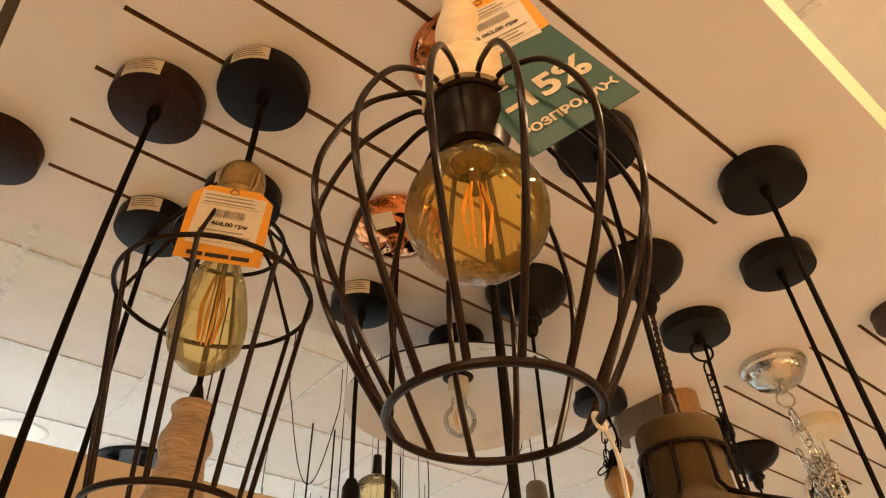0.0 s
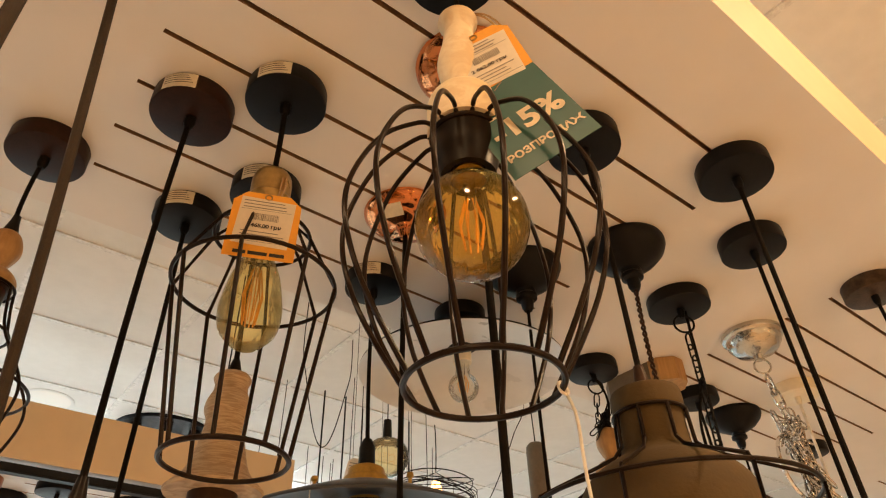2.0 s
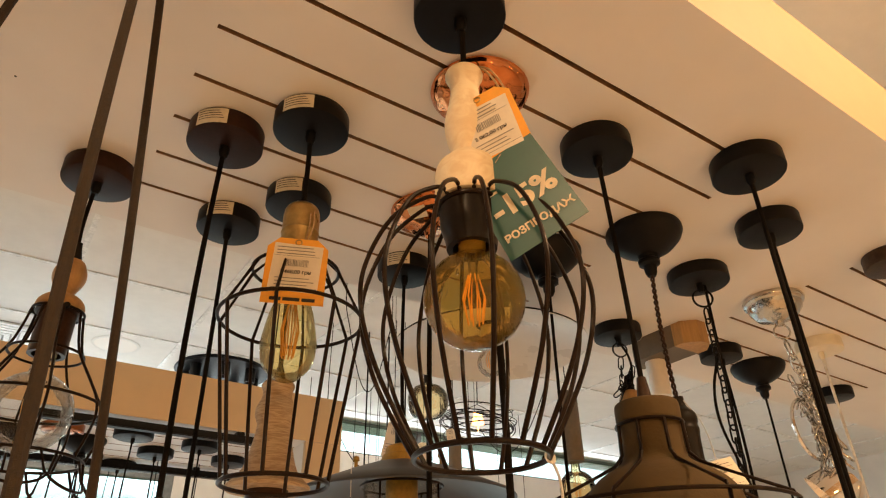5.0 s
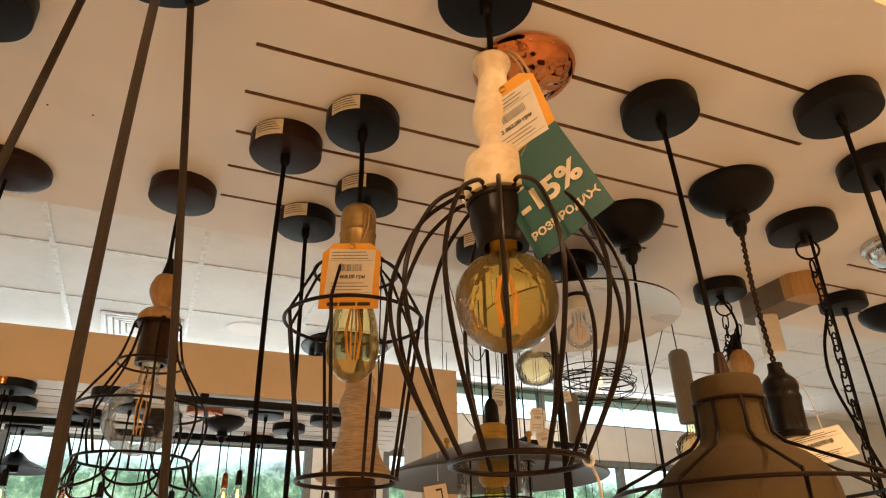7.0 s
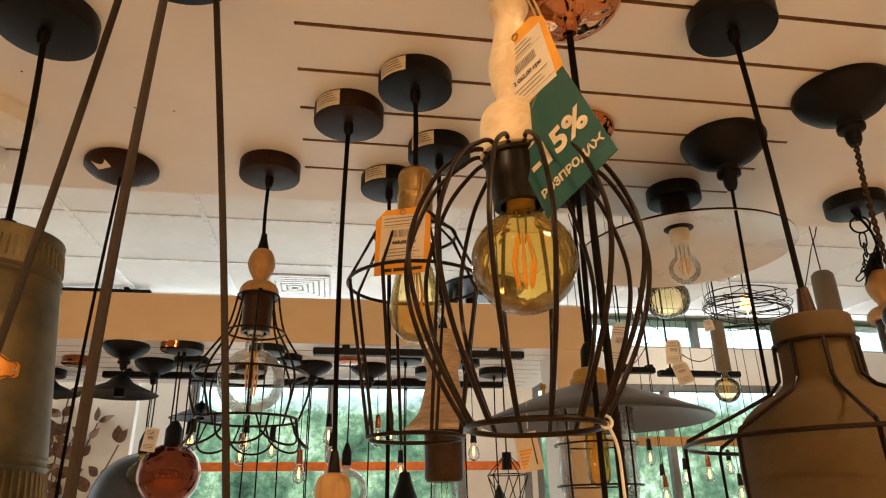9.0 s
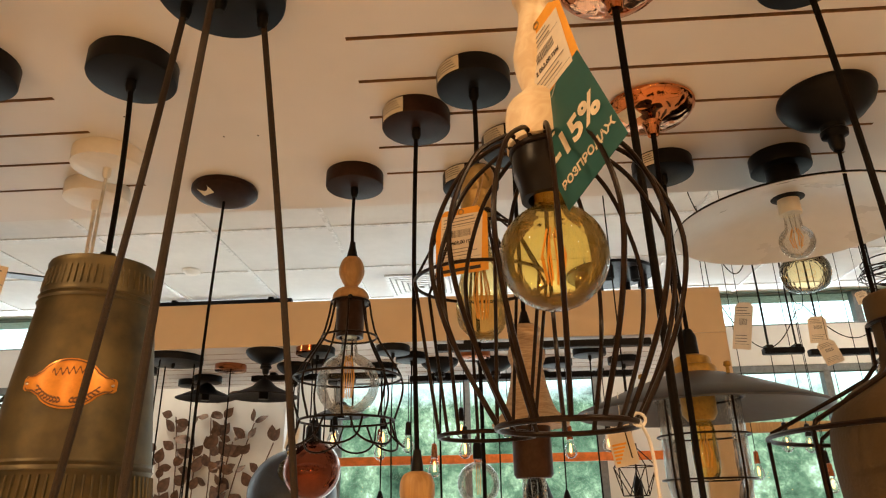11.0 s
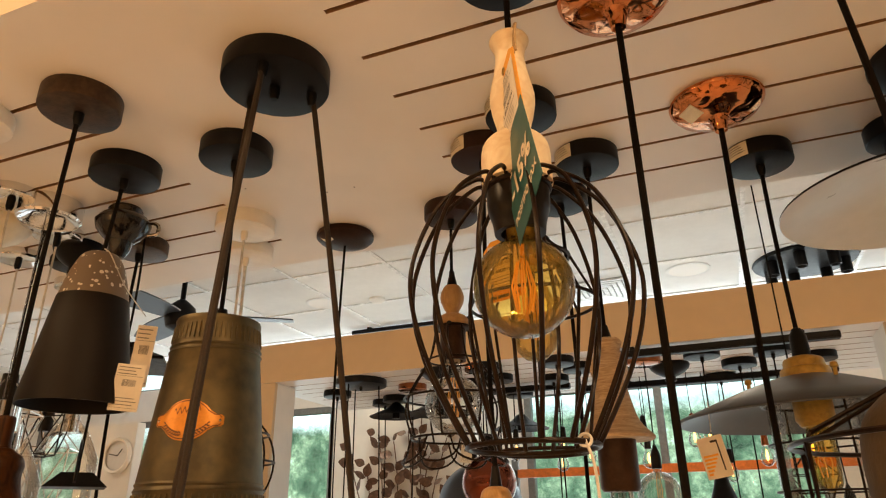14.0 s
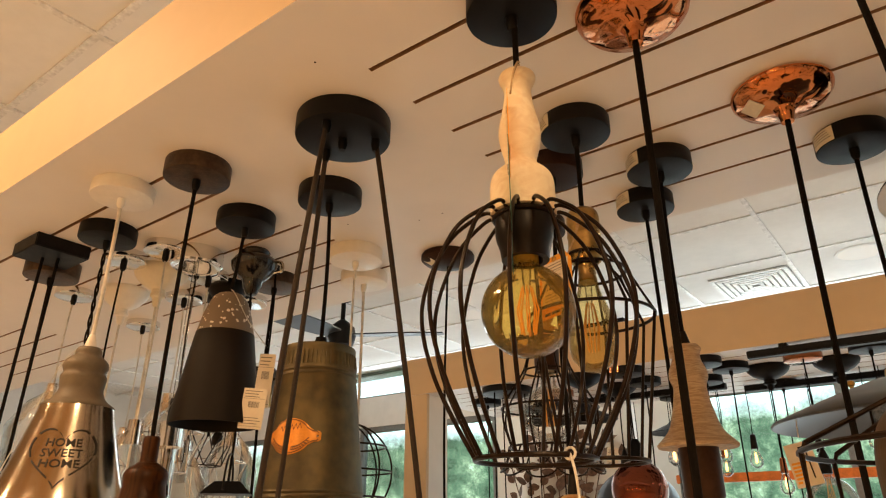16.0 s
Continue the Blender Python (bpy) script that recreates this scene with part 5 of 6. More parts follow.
def square_lamp():
    L = thing("pendant_lamp", -1.034, 0.03, PANEL, "square black canopy with two cords", "pendant lamp", G_LAMPS)
    part("canopy", box(-0.06, 0.06, -0.06, 0.06, -0.032, 0, 0.002), M_BLACK2, L, smooth=False)
    for k, d in enumerate((-0.012, 0.012)):
        cord(L, -0.03, zl(1.55), 0.0035, x0=d, y0=d, x1=d * 1.3, y1=d, bow=0.005, seed=150 + k)
    part("socket", lathe([(0, zl(1.56)), (0.03, zl(1.56)), (0.03, zl(1.5)), (0, zl(1.5))], 24), M_SOCKET, L)


def arc_lamp():
    """A small tray lamp under a thin bent bow."""
    L = thing("bow_pendant_lamp", -0.68, 0.335, PANEL, "black bow pendant with glossy bell canopy and flat tray shade", "pendant lamp", G_LAMPS)
    part("canopy", lathe([(0, 0), (0.03, 0), (0.034, -0.006), (0.03, -0.014), (0.046, -0.022), (0.054, -0.034), (0.05, -0.05), (0.036, -0.066), (0.024, -0.076), (0.02, -0.095), (0.012, -0.11), (0, -0.112)], 44), M_GLOSS, L, "glossy black bell canopy")
    part("clip", tube(spline([(0.03, 0.02, -0.03), (0.06, 0.03, -0.035), (0.062, 0.032, -0.055), (0.045, 0.025, -0.06)]), 0.004, 8), M_STEEL, L)
    cord(L, -0.11, zl(1.88), 0.0028, seed=160, bow=0.004)
    part("bow", tube([(0.095 * math.cos(a) * 0.75, 0.095 * math.cos(a) * -0.66, zl(1.86) + 0.075 * math.sin(a)) for a in [math.pi * i / 24 for i in range(25)]], 0.0022, 8), M_BLACK, L)
    bm = bmesh.new()
    lo = [bm.verts.new((x, y, zl(1.855))) for x, y in ((-0.05, -0.05), (0.05, -0.05), (0.05, 0.05), (-0.05, 0.05))]
    hi = [bm.verts.new((x, y, zl(1.88))) for x, y in ((-0.025, -0.025), (0.025, -0.025), (0.025, 0.025), (-0.025, 0.025))]
    bm.faces.new(hi)
    bm.faces.new(lo[::-1])
    for i in range(4):
        bm.faces.new((lo[i], lo[(i + 1) % 4], hi[(i + 1) % 4], hi[i]))
    part("tray", bm, M_BLACK, L, smooth=False).matrix_basis = pose(0, 0, 0, 0, 0, -40)


def orb_lamp():
    L = thing("orb_cage_lamp", -0.487, 0.476, PANEL, "black wire orb cage pendant with white canopy and pale cord", "pendant lamp", G_LAMPS)
    disc_canopy(L, 0.062, 0.03, M_WHITE)
    cord(L, -0.028, zl(2.0), 0.0028, M_CORDW, seed=170, bow=0.003)
    cage = part("cage", tube(circle(0.1, 0), 0.002, 8, True), M_WIRE, L)
    cage.matrix_basis = pose(0, 0, zl(1.9))
    for k in range(4):
        part("hoop", tube(circle(0.1, 0), 0.002, 8, True), M_WIRE, cage).matrix_basis = pose(0, 0, 0, 90, 0, 45 * k)
    for z in (-0.05, 0.05):
        ring(cage, 0.0866, z, 0.002, "hoop")
    part("socket", lathe([(0, 0.1), (0.018, 0.1), (0.02, 0.05), (0, 0.05)], 20), M_SOCKET, cage)


chrome_ring_lamp()
square_lamp()
arc_lamp()
orb_lamp()


def tray_lamp():
    """A shallow square black shade on a thin cord."""
    L = thing("tray_pendant_lamp", -0.63, 0.3, PANEL, "flat black square tray pendant on a thin cord", "pendant lamp", G_LAMPS)
    part("hook", lathe([(0, 0), (0.009, 0), (0.008, -0.01), (0.004, -0.018), (0, -0.018)], 16), M_BLACK, L).matrix_basis = pose(-0.09, 0.13, 0)
    cord(L, -0.016, zl(2.14), 0.0025, x0=-0.09, y0=0.13, x1=-0.09, y1=0.13, seed=165)
    bm = bmesh.new()
    rings = [[bm.verts.new((a * w, b * w, zl(z))) for a, b in ((-1, -1), (1, -1), (1, 1), (-1, 1))] for w, z in ((0.022, 2.14), (0.03, 2.128), (0.085, 2.1), (0.085, 2.094))]
    bm.faces.new(rings[0])
    bm.faces.new(rings[-1][::-1])
    for a, b in zip(rings, rings[1:]):
        for i in range(4):
            bm.faces.new((a[i], a[(i + 1) % 4], b[(i + 1) % 4], b[i]))
    bmesh.ops.recalc_face_normals(bm, faces=bm.faces)
    part("shade", bm, M_BLACK, L, "flat black tray shade", smooth=False).matrix_basis = pose(-0.09, 0.13, 0, 0, 0, 38)
    part("socket", lathe([(0, zl(2.095)), (0.02, zl(2.095)), (0.02, zl(2.05)), (0, zl(2.05))], 20), M_BRASS, L).matrix_basis = pose(-0.09, 0.13, 0)


tray_lamp()


# glass and wire lamps crowded at the west end
def glass_cluster(x, y, z0, r, h, seed):
    L = thing("glass_pendant_lamp", x, y, PANEL, "clear glass jar pendant with chrome fittings", "pendant lamp", G_LAMPS)
    disc_canopy(L, 0.05, 0.02, M_CHROME)
    cord(L, -0.018, z0 - PANEL, 0.0022, M_CORDW, seed=seed, bow=0.004)
    part("shade", lathe([(0.015, zl(z0)), (r * 0.6, zl(z0) - 0.03), (r, zl(z0) - 0.09), (r * 0.9, zl(z0) - h)], 40), M_CLEAR, L)
    part("fitting", lathe([(0, zl(z0) + 0.02), (0.016, zl(z0) + 0.02), (0.018, zl(z0) - 0.03), (0, zl(z0) - 0.03)], 24), M_CHROME, L)


for k, (x, y, z0, r, h) in enumerate(((-1.1, 0.42, 2.1, 0.08, 0.2), (-1.32, 0.22, 2.12, 0.09, 0.22), (-0.98, 0.55, 2.02, 0.07, 0.2), (-1.45, 0.5, 2.05, 0.08, 0.24), (-0.82, 0.19, 1.98, 0.06, 0.2), (-0.9, 0.36, 1.96, 0.065, 0.22))):
    glass_cluster(x, y, z0, r, h, 180 + k)


def faceted_lamp(x, y, z0, s, label, group, mat=None, parent_z=PANEL):
    """An open polyhedron of thin rods."""
    L = thing("geometric_pendant_lamp", x, y, parent_z, label, "pendant lamp", group)
    disc_canopy(L, 0.05, 0.022, mat or M_BLACK2)
    cord(L, -0.02, z0 + s - parent_z, 0.0022, seed=int(abs(x) * 100))
    top = Vector((0, 0, z0 + s - parent_z))
    mid = [Vector((s * 0.85 * math.cos(a), s * 0.85 * math.sin(a), z0 + 0.15 * s - parent_z)) for a in [math.pi * 2 * i / 5 for i in range(5)]]
    low = [Vector((s * 0.5 * math.cos(a), s * 0.5 * math.sin(a), z0 - s * 0.9 - parent_z)) for a in [math.pi * 2 * (i + 0.5) / 5 for i in range(5)]]
    for i in range(5):
        for a, b in ((top, mid[i]), (mid[i], mid[(i + 1) % 5]), (mid[i], low[i]), (mid[i], low[i - 1]), (low[i], low[(i + 1) % 5])):
            part("rod", tube([a, b], 0.0016, 6), mat or M_WIRE, L)
    part("socket", lathe([(0, top.z), (0.014, top.z), (0.016, top.z - 0.05), (0, top.z - 0.05)], 18), M_SOCKET, L)
    return L


faceted_lamp(-1.15, 0.62, 1.95, 0.11, "chrome rod polyhedron pendant", G_LAMPS, M_CHROME)
faceted_lamp(-0.86, 0.3, 1.98, 0.085, "chrome rod polyhedron pendant", G_LAMPS, M_CHROME)
faceted_lamp(-1.02, 0.5, 2.02, 0.09, "black rod polyhedron pendant", G_LAMPS)
faceted_lamp(-0.95, 0.16, 1.9, 0.1, "chrome rod polyhedron pendant", G_LAMPS, M_CHROME)


# ---------------------------------------------------------------- the display across the aisle
G_FAR = "lamps under the far display panel"


def track(x0, x1, y, z, label):
    T = thing("track_rail", (x0 + x1) / 2, y, z, label, "track rail")
    w = (x1 - x0) / 2
    part("rail", box(-w, w, -0.018, 0.018, -0.028, 0, 0.003), M_BLACK, T, smooth=False)
    for s in (-0.7, 0.7):
        if abs(z - P2Z) < 0.005:
            part("hanger", lathe([(0, 0.01), (0.004, 0.01), (0.004, CEIL - z), (0, CEIL - z)], 10), M_BLACK, T).location = (s * w, 0, 0)
        part("clip", box(s * w - 0.015, s * w + 0.015, -0.02, 0.02, -0.005, 0.012, 0.002), M_BLACK, T, smooth=False)
    return T


track(-0.02, 0.83, 2.09, P2Z - 0.012, "black lamp rail under the far panel edge")
track(-0.95, -0.25, 2.62, P2Z - 0.012, "black lamp rail under the far panel")
track(-0.2, 0.9, 2.75, P2Z - 0.012, "black lamp rail under the far panel")
track(1.38, 1.55, 2.4, 2.42, "short black lamp rail on the next display")
track(1.6, 2.02, 2.46, 2.42, "black lamp rail on the next display")
track(-2.0, -1.07, 3.58, CEIL - 0.012, "thin black rail on the tiled ceiling")


def far_pendant(x, y, kind, low, seed):
    z = P2Z
    if kind == "funnel":
        L = thing("pendant_lamp", x, y, z, "black funnel canopy pendant", "pendant lamp", G_FAR)
        bell_canopy(L, 0.085, M_BLACK2)
        cord(L, -0.098, low - z, 0.003, seed=seed)
    elif kind == "copper":
        L = thing("pendant_lamp", x, y, z, "copper canopy pendant on a dark cord", "pendant lamp", G_FAR)
        part("canopy", lathe([(0, 0), (0.07, 0), (0.07, -0.025), (0.066, -0.028), (0, -0.03)], 40), M_COPPERS, L)
        cord(L, -0.028, low - z, 0.003, seed=seed)
    else:
        L = thing("pendant_lamp", x, y, z, "round black canopy pendant on a dark cord", "pendant lamp", G_FAR)
        disc_canopy(L, 0.07, 0.03, M_BLACK2)
        cord(L, -0.028, low - z, 0.003, seed=seed)
    part("socket", lathe([(0, low - z + 0.01), (0.006, low - z + 0.01), (0.02, low - z - 0.03), (0.02, low - z - 0.08), (0, low - z - 0.08)], 20), M_SOCKET, L)
    return L


def lit_bulb(L, z, k=1.0):
    """A clear pear bulb whose warm filament glows, its neck at z."""
    b = part("bulb", lathe([(q * k, z + w * k) for q, w in ((0.0115, 0.0), (0.014, -0.01), (0.024, -0.034), (0.029, -0.052), (0.026, -0.07), (0.014, -0.083), (0, -0.087))], 24), M_CLEAR, L, "clear bulb with a glowing filament")
    part("filament", lathe([(0, z - 0.016 * k), (0.003 * k, z - 0.02 * k), (0.0062 * k, z - 0.045 * k), (0.004 * k, z - 0.06 * k), (0, z - 0.062 * k)], 10), M_LIT, b)


def shade_on(L, low, kind, z=None):
    z = z or P2Z
    h = low - z
    if kind == "dish":
        part("shade", lathe([(0.02, h), (0.05, h - 0.03), (0.14, h - 0.07), (0.138, h - 0.072), (0.0, h - 0.03)], 40), M_BLACK2, L, "black dish shade")
    elif kind == "lit":
        lit_bulb(L, h - 0.08, 1.5)
    elif kind == "cage":
        c = part("cage", tube(circle(0.05, h - 0.1), 0.002, 6, True), M_WIRE, L)
        wires(c, [(0.02, h - 0.05), (0.08, h - 0.12), (0.09, h - 0.18), (0.06, h - 0.24)], 8, 0.002)
    elif kind == "clear":
        bulb(L, h - 0.06, "globe", 0.085, M_CLEAR, 3, 0.2)
    elif kind == "amber":
        bulb(L, h - 0.08, "globe", 0.05, M_AMBER, 4, 0.13)
    elif kind == "cone":
        part("shade", lathe([(0.02, h), (0.03, h - 0.04), (0.08, h - 0.18), (0.078, h - 0.18), (0.0, h - 0.04)], 32), M_BLACK2, L, "black cone shade")


rnd = random.Random(77)
FAR = [(-0.73, 2.15, "funnel", 2.3, "dish"), (-0.69, 2.446, "funnel", 2.12, "amber"), (-0.98, 2.41, "copper", 1.85, ""), (-0.53, 2.13, "copper", 2.0, ""),
       (-0.53, 2.37, "disc", 1.95, "lit"), (-1.19, 2.66, "disc", 2.385, "dish"), (-1.395, 2.4, "disc", 1.8, "cone"), (-0.03, 2.44, "funnel", 1.75, "cage"),
       (0.13, 2.3, "copper", 2.06, "clear"), (0.22, 2.46, "funnel", 1.8, "lit"), (0.36, 2.25, "disc", 1.95, "cone"), (0.5, 2.5, "disc", 1.85, "clear"),
       (0.62, 2.3, "disc", 1.8, "cage"), (0.8, 2.5, "disc", 1.9, "lit"), (-0.3, 2.5, "disc", 1.86, "cage"), (-0.14, 2.3, "disc", 1.85, "cone"),
       (-1.3, 2.75, "disc", 1.8, "lit"), (-0.05, 2.8, "disc", 1.75, "lit"), (0.42, 2.8, "disc", 1.72, "cage"), (-0.55, 2.8, "disc", 2.3, "dish"), (-0.2, 2.14, "disc", 1.78, "lit")]
for k, (x, y, kind, low, sh) in enumerate(FAR):
    L = far_pendant(x, y, kind, low, 300 + k)
    if sh:
        shade_on(L, low, sh)

# copper globe pendant
L = thing("globe_pendant_lamp", -0.51, 2.13, P2Z, "shiny copper globe pendant with a black cap and paper tag", "pendant lamp", G_FAR)
disc_canopy(L, 0.07, 0.03, M_BLACK2)
cord(L, -0.028, 2.12 - P2Z, 0.003, seed=401)
part("cap", lathe([(0, 2.13 - P2Z), (0.012, 2.13 - P2Z), (0.03, 2.1 - P2Z), (0.03, 2.04 - P2Z), (0, 2.04 - P2Z)], 28), M_BLACK, L)
part("globe", lathe([(0.11 * math.sin(radians(a)), 1.94 - P2Z + 0.11 * math.cos(radians(a))) for a in range(14, 181, 8)], 56), M_COPPERG, L, "mirror copper globe")
t = part("paper_tag", plate(0.05, 0.08), M_PAPER, L, smooth=False)
t.matrix_basis = facing((-0.05, -0.12, 2.05 - P2Z), 262, 0, 8)
part("print", bars(print_lines(0.045, 0.07, True, 4)), M_INK, t, smooth=False)

# triple canopy under the far panel
L = thing("triple_pendant_lamp", -1.15, 2.2, P2Z, "wide round black canopy with three cords", "pendant lamp", G_FAR)
disc_canopy(L, 0.12, 0.03, M_BLACK2)
for k in range(3):
    a = 2 * math.pi * k / 3 + 0.3
    cord(L, -0.028, -1.0 - 0.1 * k, 0.003, x0=0.085 * math.cos(a), y0=0.085 * math.sin(a), x1=0.1 * math.cos(a), y1=0.1 * math.sin(a), seed=410 + k)
    part("shade", lathe([(0, -0.99 - 0.1 * k), (0.012, -1.0 - 0.1 * k), (0.05, -1.15 - 0.1 * k), (0, -1.05 - 0.1 * k)], 24), M_BLACK2, L).matrix_basis = pose(0.1 * math.cos(a), 0.1 * math.sin(a), 0)

# dome of a big dark lamp behind the globe
L = thing("dome_pendant_lamp", -0.72, 2.62, P2Z, "large dark grey dome pendant", "pendant lamp", G_FAR)
cord(L, 0, 2.06 - P2Z, 0.003, seed=420)
part("shade", lathe([(0, 2.07 - P2Z)] + [(0.2 * math.sin(radians(a)), 1.86 - P2Z + 0.2 * math.cos(radians(a))) for a in range(10, 95, 7)] + [(0.195, 1.84 - P2Z), (0.1, 2.0 - P2Z), (0, 2.03 - P2Z)], 48), M_ENAMEL, L)

# leaf branch ornament on a white wall piece
tagged(part("wall_leaf_panel", box(-1.71, -0.98, 3.3, 3.36, 0, 2.6, 0.002), M_WALL, None, smooth=False), "white display wall behind the leaf ornament", "wall", kind="structure")
L = thing("leaf_ornament", -1.42, 3.28, 1.7, "dark bronze leafy branch wall ornament", "wall ornament")
rnd = random.Random(9)
leaf = None
for b in range(9):
    x0 = -0.05 + 0.0125 * b
    lean = -0.62 + 0.155 * b + rnd.uniform(-0.06, 0.06)
    tall = rnd.uniform(0.85, 1.2)
    pts = [(x0 + lean * u * 0.55 + 0.02 * math.sin(u * 6 + b), 0.002 * (b % 3), -0.5 + 1.05 * u * tall) for u in [i / 12 for i in range(13)]]
    part("twig", tube(spline(pts, 2), 0.0035, 6), M_LEAF, L)
    for i in range(3, 13):
        for s in (-1, 1):
            if rnd.random() < 0.2:
                continue
            m = pose(pts[i][0], -0.012 - 0.02 * rnd.random(), pts[i][2], 0, s * rnd.uniform(15, 80) + lean * 30, 0) @ pose(0, 0, 0, rnd.uniform(-20, 20), 0, rnd.uniform(-40, 40)) @ Matrix.Diagonal((rnd.uniform(0.55, 0.95),) * 3 + (1,))
            if leaf is None:
                bm = bmesh.new()
                mid, lf, rt = [], [], []
                for q in range(8):
                    u = q / 7
                    w = 0.036 * math.sin(math.pi * u ** 0.8)
                    mid.append(bm.verts.new((0, 0.004, 0.01 + 0.11 * u)))
                    lf.append(bm.verts.new((-w, 0, 0.01 + 0.11 * u)))
                    rt.append(bm.verts.new((w, 0, 0.01 + 0.11 * u)))
                for q in range(7):
                    bm.faces.new((lf[q], mid[q], mid[q + 1], lf[q + 1]))
                    bm.faces.new((mid[q], rt[q], rt[q + 1], mid[q + 1]))
                leaf = part("leaf", bm, M_LEAF, L)
                leaf.matrix_basis = m
            else:
                again("leaf", leaf, L, m)

# ceiling fittings
V = thing("air_vent", -0.2, 3.42, CEIL, "square white ceiling air vent with nested louvres", "air vent")
for k in range(6):
    s = 0.205 - 0.033 * k
    bm = bmesh.new()
    for sx, sy, w, h in ((0, 1, s, 0.012), (0, -1, s, 0.012), (1, 0, 0.012, s - 0.014), (-1, 0, 0.012, s - 0.014)):
        box(sx * (s - 0.01) - w, sx * (s - 0.01) + w, sy * (s - 0.01) - h, sy * (s - 0.01) + h, -0.012 - 0.001 * k, -0.004 - 0.001 * k, 0, bm)
    part("louvre", bm, M_GRID, V, smooth=False)
part("backing", box(-0.21, 0.21, -0.21, 0.21, -0.003, -0.001), M_VENT, V, smooth=False)


def led_disc(x, y):
    L = thing("ceiling_light", x, y, CEIL, "round flush white ceiling light", "ceiling light", "flush ceiling lights")
    part("rim", lathe([(0.105, 0), (0.12, 0), (0.119, -0.003), (0.105, -0.005)], 48), M_CEIL, L)
    part("diffuser", lathe([(0, -0.005), (0.105, -0.004), (0.106, 0), (0, 0)], 48), M_LED, L)
    # discs south of y = 1 are unseen, added with warmer, stronger beams
    warm = y < 1.0
    lamp("ceiling_light_beam", "AREA", pose(x, y, CEIL - 0.02), 26 if warm else 6, (1.0, 0.64, 0.33) if warm else (1.0, 0.84, 0.62), 0.2)


for x, y in ((0.35, 3.25), (-1.85, 2.95), (2.5, 3.2), (-3.4, 1.2), (3.4, 1.4), (-1.2, -0.9), (1.2, -0.9), (-2.4, -2.6), (0, -2.8), (2.6, -2.6)):
    led_disc(x, y)

S = thing("smoke_sensor", -1.5, 3.0, CEIL, "small round white ceiling sensor", "sensor")
part("body", lathe([(0, -0.03), (0.03, -0.028), (0.05, -0.012), (0.052, 0), (0, 0)], 32), M_WHITE, S)

# round black fitting with downward spots on the tiled ceiling
L = thing("spot_ceiling_light", 0.95, 3.34, CEIL, "large round black ceiling light with several spots", "ceiling light")
part("plate", lathe([(0, 0), (0.26, 0), (0.265, -0.01), (0.26, -0.02), (0, -0.02)], 56), M_BLACK2, L)
for k in range(7):
    a = 2 * math.pi * k / 7
    part("spot", lathe([(0, -0.02), (0.03, -0.02), (0.03, -0.1), (0.025, -0.1), (0, -0.06)], 24), M_BLACK, L).matrix_basis = pose(0.19 * math.cos(a), 0.19 * math.sin(a), 0)

# wire drum with a lit bulb beyond the aisle
L = thing("drum_cage_lamp", 2.11, 2.43, CEIL, "black scribbled wire drum lamp with a glowing bulb", "pendant lamp")
cord(L, 0, 2.85 - CEIL, 0.003, seed=500)
rnd = random.Random(33)
for k in range(9):
    z = 2.64 - CEIL + 0.17 * rnd.random()
    ax, ay = rnd.uniform(-14, 14), rnd.uniform(-14, 14)
    part("wire_hoop", tube(circle(0.2 + rnd.uniform(-0.012, 0.012), 0, 36), 0.003, 6, True), M_WIRE, L).matrix_basis = pose(0, 0, z, ax, ay, 0)
for k in range(3):
    a = 2 * math.pi * k / 3
    part("hanger", tube([(0, 0, 2.85 - CEIL), (0.19 * math.cos(a), 0.19 * math.sin(a), 2.8 - CEIL)], 0.002, 6), M_WIRE, L)
part("bulb", lathe([(0.012, 2.8 - CEIL), (0.03, 2.76 - CEIL), (0.034, 2.74 - CEIL), (0.02, 2.8 - CEIL), (0, 2.695 - CEIL)], 24), M_LIT, L)


def cylinder_lamp(x, y, z, top, label):
    L = thing("concrete_cylinder_lamp", x, y, top, label, "pendant lamp")
    cord(L, 0, z + 0.13 - top, 0.0018, seed=int(x * 100))
    part("body", lathe([(0, z + 0.13 - top), (0.02, z + 0.13 - top), (0.029, z + 0.12 - top), (0.031, z + 0.1 - top), (0.031, z - 0.09 - top), (0.029, z - 0.095 - top), (0, z - 0.095 - top)], 32), M_GREYTURN, L, "grey concrete cylinder")
    bulb(L, z - 0.09 - top, "globe", 0.055, M_AMBERP, 3, 0.14)


cylinder_lamp(1.44, 1.08, 2.29, CEIL, "small grey concrete cylinder pendant with an amber globe")
cylinder_lamp(1.75, 2.15, 2.45, CEIL, "small grey concrete cylinder pendant with an amber globe")


def hanging_globe():
    L = thing("globe_pendant_lamp", 1.23, 1.588, CEIL, "wide pale amber filament bulb hanging on a loose cable", "pendant lamp")
    z = 2.56 - CEIL
    cord(L, 0, z + 0.06, 0.0018, seed=811)
    part("socket", lathe([(0, z + 0.07), (0.014, z + 0.065), (0.017, z), (0, z)], 20), M_SOCKET, L)
    b = part("bulb", lathe([(0.0135, z + 0.002)] + smooth_profile([(0.016, z - 0.004), (0.05, z - 0.016), (0.073, z - 0.045), (0.075, z - 0.085), (0.06, z - 0.118), (0.03, z - 0.132)], 4) + [(0, z - 0.134)], 40), M_AMBERP, L, "wide pale amber glass bulb")
    part("filament", tube([(0.03 * math.cos(a), 0.03 * math.sin(a), z - 0.05 - 0.004 * a) for a in [0.4 * i for i in range(30)]], 0.0006, 5), M_FIL, b)


hanging_globe()


